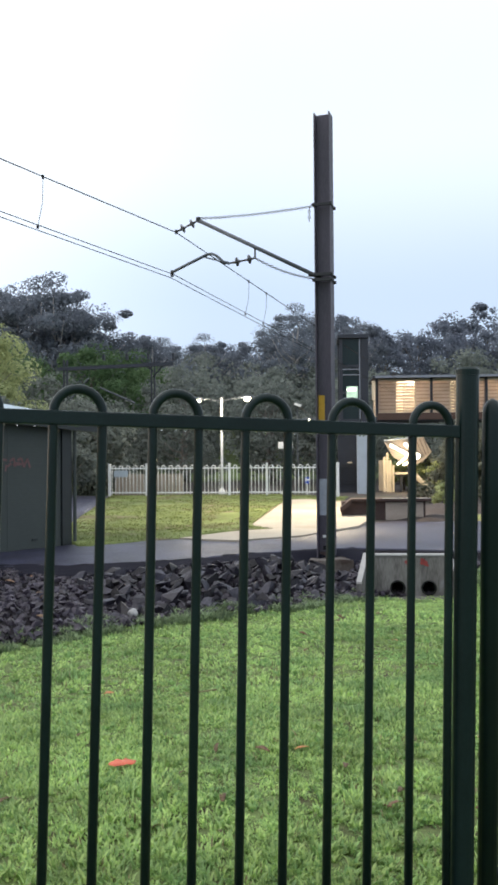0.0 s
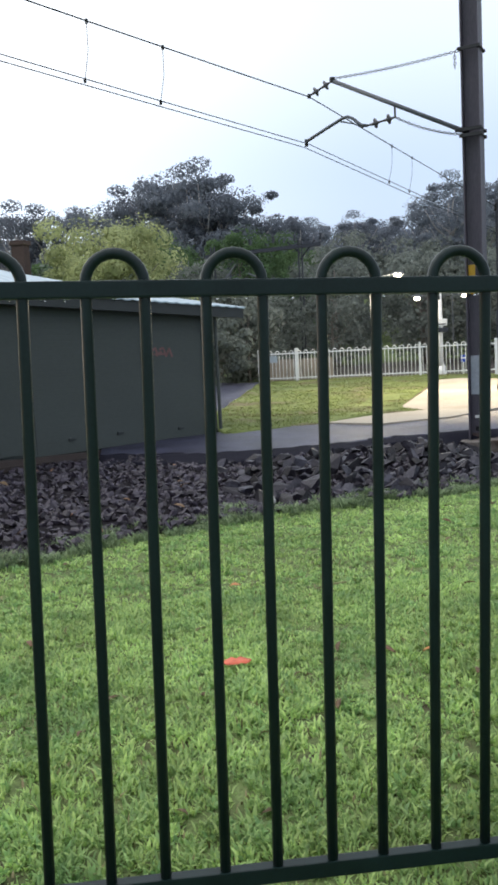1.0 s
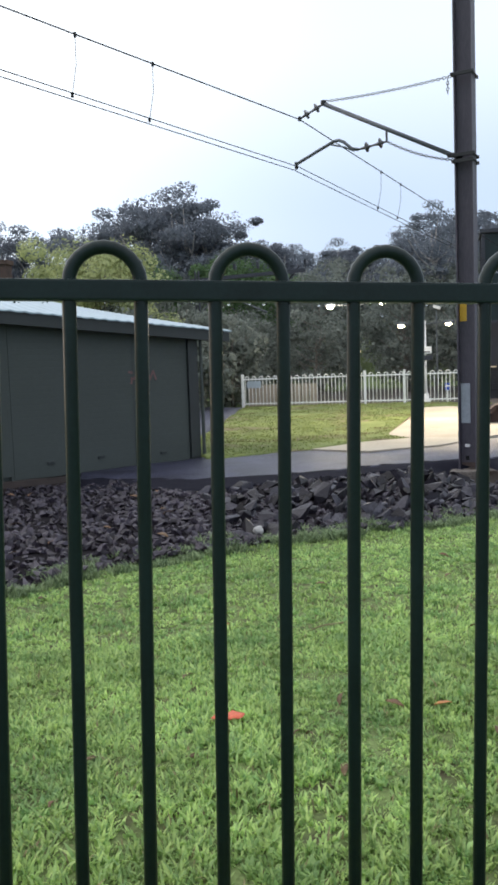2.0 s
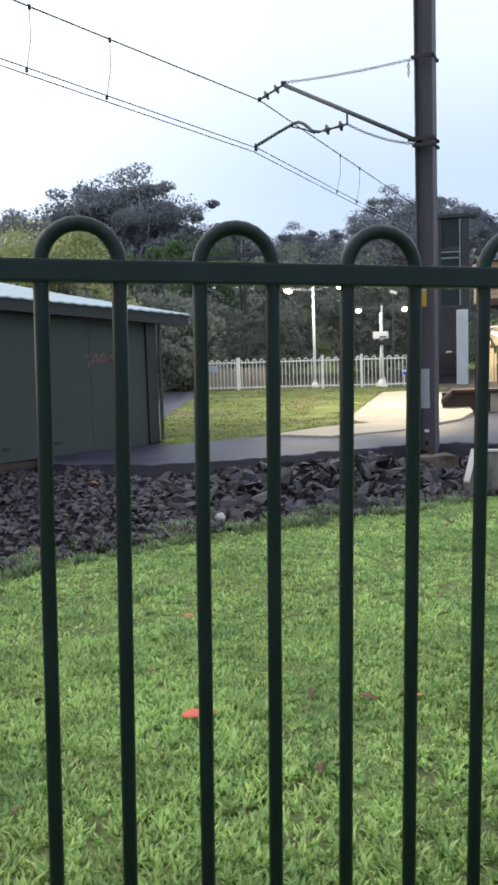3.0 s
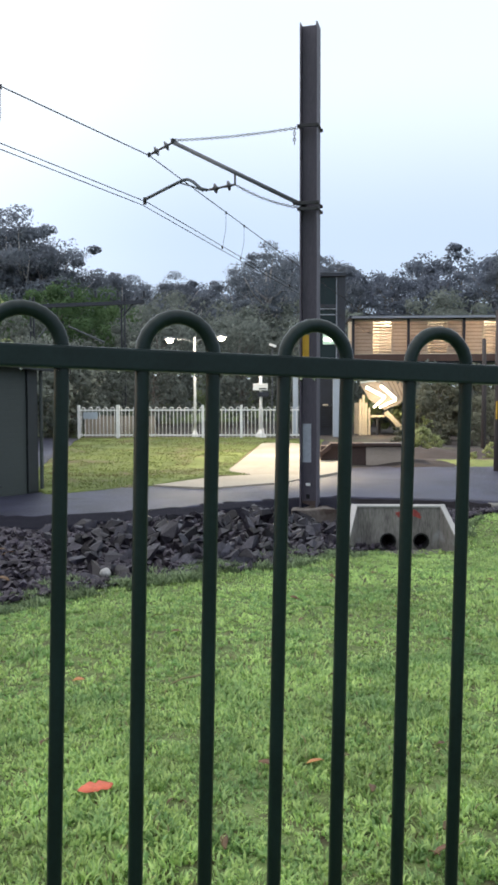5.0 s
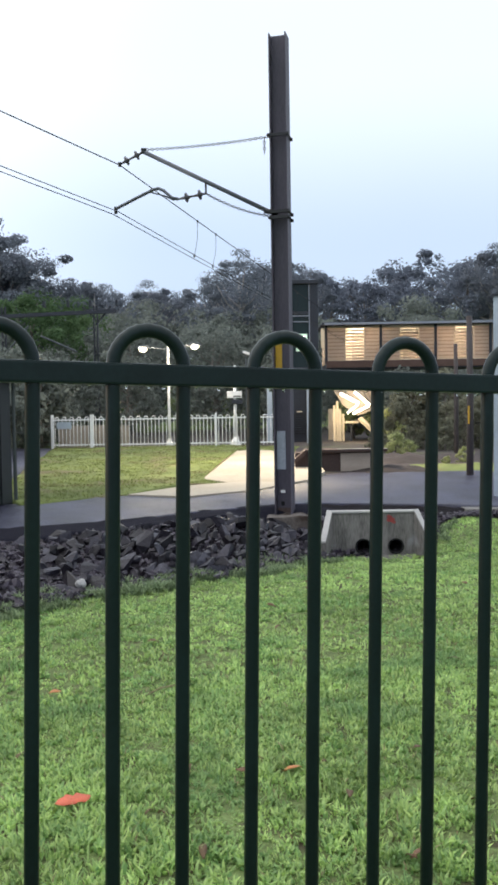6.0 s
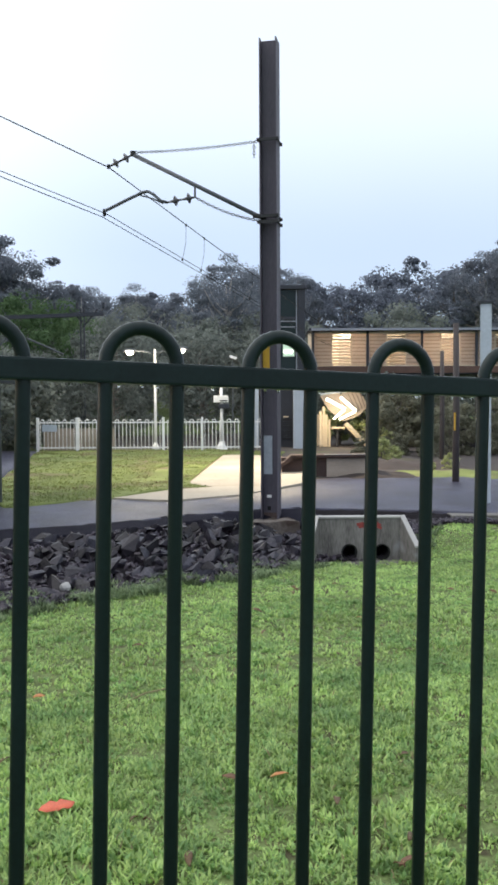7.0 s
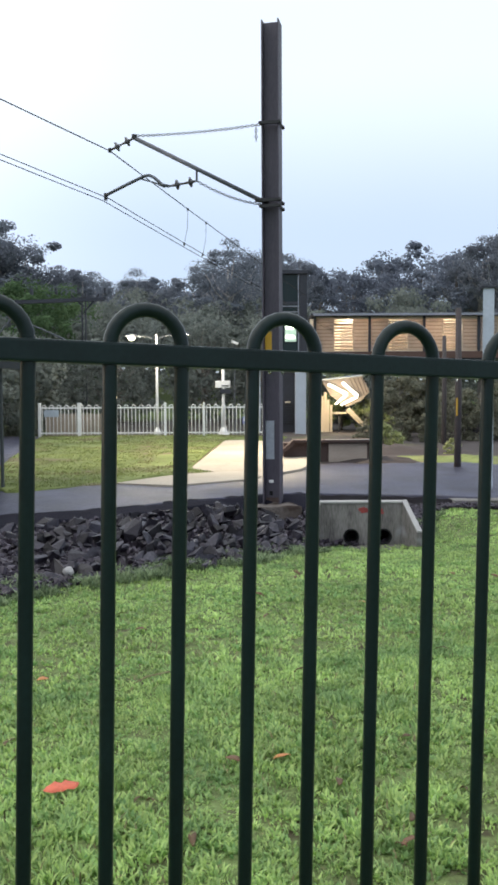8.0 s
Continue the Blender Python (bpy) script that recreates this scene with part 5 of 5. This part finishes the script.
plant(bright, [(-13.4, 50, 8.2), (-16.8, 47, 7.2), (-11.0, 54, 7.6), (-20.5, 54, 8.6), (-26, 52, 8.0)], rnd, "green trees")
yellow = tree_kind(91, 5.0, 2.5, 0.95, M_LEAF_YELLOW, M_BARK, 34, 420, 0.052, 0.75, "dense yellow-green flowering tree behind the shed", "flowering_tree", 0.15)
plant([(yellow, 5.0)], [(-12.3, 29, 6.0)], rnd, "")
near = [(tree_kind(95 + i, 3.0, 1.6, 1.0, M_LEAF_DARK, M_BARK, 14, 130, 0.08, 0.8, "dark green shrub beside the path", "shrub", 0.0), 3.0) for i in range(2)]
plant(near, [(-8.3, 26.5, 2.6), (-9.4, 24.5, 3.0), (-7.9, 30.5, 3.2), (-10.6, 27.5, 3.6), (-8.9, 31.5, 3.2), (5.6, 35.5, 1.9), (6.0, 34.0, 2.3), (6.7, 33.5, 1.9), (7.5, 34.5, 2.6), (5.6, 36.0, 2.8)], rnd, "shrubs")
olive = [(tree_kind(105 + i, 3.0, 1.7, 1.0, M_LEAF_OLIVE, M_BARK, 14, 130, 0.08, 0.8, "dull olive undergrowth shrub behind the road", "undergrowth_shrub", 0.0), 3.0) for i in range(2)]
plant(olive, [(3.5, 25.6, 0.7), (4.1, 26.6, 0.6), (4.9, 27.2, 0.8), (5.7, 26.4, 1.0), (6.6, 27.6, 1.7), (7.6, 27.0, 1.5), (8.7, 28.0, 1.9), (5.3, 29.6, 2.2), (6.5, 30.0, 2.6)], rnd, "undergrowth")
# Lamplight on these shrubs is partly put into the yellow-green leaf colour.
lit = tree_kind(99, 2.2, 1.0, 1.0, M_LEAF_YELLOW, M_BARK, 12, 130, 0.06, 0.9, "yellow-green shrub, lamplight partly put into its leaf colour", "lit_shrub", 0.1)
plant([(lit, 2.2)], [(4.85, 35.2, 1.5), (3.95, 36.4, 2.5), (5.2, 33.4, 1.5), (3.85, 24.4, 0.75), (4.2, 24.0, 0.55), (5.45, 32.6, 0.8), (4.35, 20.0, 0.32), (4.85, 20.6, 0.38), (5.25, 21.8, 0.45)], rnd, "lit shrubs")


# ---- rocks ----
rnd = random.Random(5)


def rock_mesh(seed, sx, sy, sz, n=11):
    r = random.Random(seed)
    bm = bmesh.new()
    for _ in range(n):
        d = Vector((r.gauss(0, 1), r.gauss(0, 1), r.gauss(0, 1))).normalized()
        bm.verts.new((d.x * sx * r.uniform(0.8, 1), d.y * sy * r.uniform(0.8, 1), d.z * sz * r.uniform(0.8, 1)))
    bmesh.ops.convex_hull(bm, input=bm.verts[:])
    bmesh.ops.delete(bm, geom=[v for v in bm.verts if not v.link_faces], context="VERTS")
    return mesh_of(bm, "rock", M_ROCK)


bank = thing("rock_bank", Matrix(), "loose pile of dark angular basalt rocks below the road", "rock pile")
kinds = [rock_mesh(100 + i, 0.135, 0.095, 0.075, 9) for i in range(9)]
made = 0
while made < 299:
    x = rnd.uniform(0.75, 4.6)
    e, r = interp(x, EDGE), interp(x, ROAD)
    u = rnd.random()
    y = e + 0.15 + (r - e - 0.85) * u
    w = Vector((x, y, 0))
    dm = w - site(0.335, 11.9)
    dm.z = 0
    dh = SITE.inverted() @ w
    if dm.length < 0.42 or (0.02 < dh.x < 0.72 and 10.75 < dh.y < 12.4) or (0.55 < dh.x < 2.1 and 9.0 < dh.y < 11.2):
        continue
    s = rnd.uniform(0.45, 1.18) * (0.75 + 0.35 * step(0.4, 1.6, x))
    ob = new("rock", kinds[made % 9])
    ob.parent = bank
    ob.matrix_basis = Matrix.Translation((x, y, ground_z(x, y) + 0.03 * s + rnd.uniform(0, 0.13) * math.sin(math.pi * u))) @ Euler((rnd.uniform(-0.9, 0.9), rnd.uniform(-0.9, 0.9), rnd.uniform(0, 6.3))).to_matrix().to_4x4() @ Matrix.Diagonal((s, s, s, 1))
    made += 1


def scatter_stones(name, count, x0, x1, size, seed, label, edge_bias=0.0):
    """Small angular stones joined into one mesh of loose gravel."""
    rs = random.Random(seed)
    bm0 = [bmesh.new() for _ in range(6)]
    kinds_v = []
    for b in bm0:
        for _ in range(8):
            d = Vector((rs.gauss(0, 1), rs.gauss(0, 1), rs.gauss(0, 1))).normalized()
            b.verts.new((d.x, d.y * 0.8, d.z * 0.6))
        bmesh.ops.convex_hull(b, input=b.verts[:])
        bmesh.ops.delete(b, geom=[v for v in b.verts if not v.link_faces], context="VERTS")
        b.verts.index_update()
        kinds_v.append((np.array([v.co[:] for v in b.verts]), [[v.index for v in f.verts] for f in b.faces]))
        b.free()
    verts, faces, base = [], [], 0
    for i in range(count):
        x = rs.uniform(x0, x1)
        e, r = interp(x, EDGE), interp(x, ROAD)
        y = e + (r - e - (0.62 if x > 1.5 else 1.05 * step(-0.2, 0.5, x) * step(2.2, 1.2, x) + 0.62 * step(1.2, 1.5, x))) * rs.random() ** (1.0 + edge_bias)
        s = size * rs.uniform(0.5, 1.5)
        a = np.array(Euler((rs.uniform(-1, 1), rs.uniform(-1, 1), rs.uniform(0, 6.3))).to_matrix())
        v, f = kinds_v[i % 6]
        w = (v * s) @ a.T + np.array((x, y, ground_z(x, y) + 0.35 * s + 0.02))
        verts.append(w)
        faces += [[k + base for k in q] for q in f]
        base += len(v)
    me = bpy.data.meshes.new(name)
    me.from_pydata(np.concatenate(verts).tolist(), [], faces)
    me.materials.append(M_GRAVEL)
    return tagged(new(name, me), label, "gravel", kind="stuff")


scatter_stones("gravel", 5200, -4.5, 1.0, 0.045, 8, "loose dark angular railway gravel on the bank")
scatter_stones("gravel_between_rocks", 3300, 0.6, 6.9, 0.045, 9, "small dark stones between the rocks")

pale = thing("pale_stone", Matrix.Translation((1.06, 5.80, -0.05)), "small pale rounded stone at the edge of the grass", "stone")
bm = bmesh.new()
bmesh.ops.create_icosphere(bm, subdivisions=2, radius=0.05, matrix=Matrix.Diagonal((1.0, 0.8, 0.85, 1)))
for v in bm.verts:
    v.co *= 1 + 0.25 * noise.noise(v.co * 30)
part("stone", bm, M_CONC_EDGE, pale)


# ---- grass ----
def blades(name, count, region, height, width, seed, mat, label, keep, tuft=1, top=None, m=None, spread=0.010):
    """Grass blades, each a bent strip of two faces, joined."""
    rs = np.random.RandomState(seed)
    tufts = count // tuft
    x = rs.uniform(region[0], region[1], tufts * 2)
    y = rs.uniform(0, 1, tufts * 2)
    y = region[2] + (region[3] - region[2]) * y ** 1.25
    ok = np.array([keep(a, b) for a, b in zip(x, y)])
    x, y = np.repeat(x[ok][:tufts], tuft), np.repeat(y[ok][:tufts], tuft)
    n = len(x)
    vigour = np.repeat(rs.uniform(0.65, 1.45, n // tuft), tuft)
    out = rs.uniform(0, 2 * np.pi, n)
    away = np.abs(rs.normal(0, spread if tuft > 1 else 0.0, n))
    x, y = x + np.cos(out) * away, y + np.sin(out) * away
    z = np.array([(top(a, b) if top else ground_z(a, b) + uneven(a, b)) - 0.004 for a, b in zip(x, y)])
    patch = np.array([noise.noise((a * 2.3, b * 2.3, 5.0)) + 0.6 * noise.noise((a * 7, b * 7, 1.0)) for a, b in zip(x, y)])
    h = height * rs.uniform(0.5, 1.35, n) * (1 + 0.55 * patch) * vigour
    h = np.maximum(h, height * 0.25)
    a = rs.uniform(0, 2 * np.pi, n)
    lean = h * rs.uniform(0.2, 1.1, n)
    b = out + rs.uniform(-0.6, 0.6, n)
    a = b + np.pi / 2 + rs.uniform(-0.4, 0.4, n)
    wx, wy = np.cos(a) * width * rs.uniform(0.6, 1.4, n), np.sin(a) * width * rs.uniform(0.6, 1.4, n)
    lx, ly = np.cos(b) * lean, np.sin(b) * lean
    v = np.empty((n, 5, 3))
    v[:, 0] = np.stack((x - wx, y - wy, z), 1)
    v[:, 1] = np.stack((x + wx, y + wy, z), 1)
    v[:, 2] = np.stack((x + wx * 0.8 + lx * 0.4, y + wy * 0.8 + ly * 0.4, z + h * 0.62), 1)
    v[:, 3] = np.stack((x - wx * 0.8 + lx * 0.4, y - wy * 0.8 + ly * 0.4, z + h * 0.62), 1)
    v[:, 4] = np.stack((x + lx, y + ly, z + h * 0.9), 1)
    me = bpy.data.meshes.new(name)
    me.vertices.add(5 * n)
    me.vertices.foreach_set("co", v.astype(np.float32).ravel())
    base = (np.arange(n) * 5)[:, None]
    idx = np.concatenate((base + np.array([0, 1, 2, 3]), base + np.array([3, 2, 4])), axis=1).astype(np.int32)
    me.loops.add(7 * n)
    me.loops.foreach_set("vertex_index", idx.ravel())
    me.polygons.add(2 * n)
    starts = np.stack((np.arange(n) * 7, np.arange(n) * 7 + 4), 1).ravel().astype(np.int32)
    me.polygons.foreach_set("loop_start", starts)
    me.update(calc_edges=True)
    me.materials.append(mat)
    ob = new(name, me)
    if m is not None:
        ob.matrix_basis = m
    return tagged(ob, label, "grass", kind="stuff")


def on_lawn(x, y):
    d = y * 0.9196 + x * 0.393
    return y < interp(x, EDGE) + 0.10 and -0.62 * (y + 2.2) < x < 0.95 * (y + 2.2)


def tufted(x, y):
    """Lawn with worn gaps where the soil shows."""
    return on_lawn(x, y) and noise.noise((x * 8, y * 8, 4.0)) + 0.7 * noise.noise((x * 21, y * 21, 6.0)) < 0.80 - 0.54 * step(2.4, 0.3, y) - 0.20 * step(0.55, 1.2, x) * step(2.4, 0.9, y)


def at_edge(x, y):
    e = interp(x, EDGE)
    return e - 0.20 < y < e + 0.42 and not 4.0 < x < 5.6 and noise.noise((x * 2.6, y * 2.6, 9)) + 0.5 * noise.noise((x * 9, y * 9, 2)) > -0.10


def clovered(x, y):
    """Patches of clover and other broad weeds."""
    return tufted(x, y) and noise.noise((x * 1.7, y * 1.7, 12.0)) + 0.5 * noise.noise((x * 5, y * 5, 3.0)) > 0.08


def on_far_lawn(x, y):
    return interp(y, LAWN_LEFT) + 0.05 < x < interp(y, LAWN_RIGHT) - 0.03 and noise.noise((x * 0.9, y * 0.9, 2.0)) + 0.6 * noise.noise((x * 3, y * 3, 5.0)) > -0.35


def near_lawn(x, y):
    return -0.36 * (y + 2.0) - 0.2 < x < 0.86 * (y + 1.4) + 0.2 and tufted(x, y)


blades("lawn_grass", 100000, (-1.8, 3.6, -0.15, 2.7), 0.0235, 0.0040, 3, M_BLADE, "short damp green lawn grass", near_lawn, 8, spread=0.017)
blades("lawn_grass", 175000, (-3.0, 7.0, 0.2, 8.3), 0.0225, 0.0054, 13, M_BLADE, "short damp green lawn grass", tufted, 6, spread=0.013)
blades("clover", 48000, (-2.0, 5.0, -0.2, 5.2), 0.021, 0.0070, 4, M_CLOVER, "broad-leaved clover and weeds among the grass", clovered, 6, spread=0.014)
blades("far_grass", 30000, (-7.2, 1.3, 12.5, 29.0), 0.028, 0.0085, 14, M_FAR_TUFT, "rough yellowing grass on the slope", on_far_lawn, 1, top=lawn_top, m=SITE)
blades("edge_weeds", 270000, (-3.2, 6.6, 2.3, 7.6), 0.056, 0.0048, 6, M_WEED, "ragged weeds along the foot of the bank", at_edge, 6)
blades("dry_straw", 5200, (-2.4, 4.5, -0.1, 3.6), 0.026, 0.0032, 12, M_DRY, "dry straw bits in the lawn", on_lawn)


# ---- fallen leaves ----
def leaf_mesh(name, length, width, curl, mat, seed, jag=0.0):
    r = random.Random(seed)
    bm = bmesh.new()
    n = 7
    rows = []
    for i in range(n + 1):
        u = i / n
        w = width * math.sin(math.pi * min(1, u * 0.94 + 0.03)) ** 0.8 * (1 + r.uniform(-jag, jag))
        zc = curl * math.sin(math.pi * u) + r.uniform(-0.002, 0.002)
        rows.append([bm.verts.new(((u - 0.5) * length, s * w, zc + abs(s) * curl * 0.5)) for s in (-0.5, 0.0, 0.5)])
    for a, b in zip(rows, rows[1:]):
        for k in range(2):
            bm.faces.new((a[k], b[k], b[k + 1], a[k + 1]))
    g = bmesh.ops.extrude_face_region(bm, geom=bm.faces[:])
    bmesh.ops.translate(bm, vec=(0, 0, -0.0012), verts=[v for v in g["geom"] if isinstance(v, bmesh.types.BMVert)])
    bmesh.ops.recalc_face_normals(bm, faces=bm.faces[:])
    return mesh_of(bm, name, mat, True)


def lay(x, y, mesh, turn, tilt, label, group="", lift=0.025):
    ob = new("fallen_leaf", mesh)
    ob.matrix_basis = Matrix.Translation((x, y, ground_z(x, y) + lift)) @ Euler((tilt, tilt * 0.6, turn)).to_matrix().to_4x4()
    return tagged(ob, label, "leaf", group)


red = leaf_mesh("red_leaf", 0.128, 0.066, 0.004, M_RED_LEAF, 1, 0.4)
lay(0.185, 1.50, red, 0.25, 0.10, "bright orange-red fallen leaf on the lawn", lift=0.036)
dead = [leaf_mesh("dead_leaf", 0.075, 0.026, 0.010, M_DEAD_LEAF, 10 + i) for i in range(3)]
scraps = [leaf_mesh("dead_leaf", 0.034 + 0.008 * i, 0.016, 0.008, M_DEAD_LEAF, 20 + i, 0.45) for i in range(3)]
rnd = random.Random(31)
for i in range(52):
    while True:
        x, y = (rnd.uniform(-1.5, 4.2), rnd.uniform(0.2, 5.2)) if i < 34 else (rnd.uniform(-0.7, 2.3), rnd.uniform(0.1, 1.7))
        if on_lawn(x, y):
            break
    lay(x, y, (dead if i < 34 else scraps)[i % 3], rnd.uniform(0, 6.3), rnd.uniform(-0.6, 0.6), "small brown fallen leaf in the grass", "fallen leaves", 0.018)
for i, (x, y) in enumerate(((-1.25, 4.7), (-0.95, 5.1), (-0.7, 5.5), (-0.45, 4.78), (-1.5, 5.2), (-0.25, 6.1), (0.3, 6.9))):
    lay(x, y, dead[i % 3], rnd.uniform(0, 6.3), rnd.uniform(-0.4, 0.4), "brown fallen leaf on the gravel", "fallen leaves", 0.09)
orange = leaf_mesh("orange_leaf", 0.07, 0.032, 0.006, M_ORANGE_LEAF, 41, 0.3)
for i, (x, y) in enumerate(((0.353, 2.87), (2.689, 3.75), (0.979, 1.44))):
    lay(x, y, orange, 0.4 + 1.3 * i, 0.15, "small orange-brown fallen leaf on the lawn", "orange leaves", 0.024)
for i, (x, y) in enumerate(((1.083, 3.68), (1.066, 1.17), (2.412, 2.44), (1.07, 0.741), (0.484, 1.016), (0.809, 1.488))):
    lay(x, y, dead[i % 3], 1.1 * i, 0.2, "small brown fallen leaf in the grass", "fallen leaves", 0.024)
twig = thing("twig", Matrix(), "thin pale brown twig lying in the grass", "twig")
part("stick", T([(0.726, 2.605, 0.024), (0.83, 2.665, 0.034), (0.954, 2.71, 0.026)], [0.003, 0.005, 0.006], 6), M_DRY, twig, smooth=True)
big = [leaf_mesh("dead_leaf", 0.12, 0.045, 0.014, M_DEAD_LEAF, 50 + i, 0.15) for i in range(3)]
for i in range(16):
    x = rnd.uniform(-2.4, 0.6)
    e, r = interp(x, EDGE), interp(x, ROAD)
    lay(x, e + 0.2 + (r - e - 1.0) * rnd.random(), big[i % 3], rnd.uniform(0, 6.3), rnd.uniform(-0.5, 0.5), "brown fallen leaf on the gravel", "fallen leaves", 0.085)
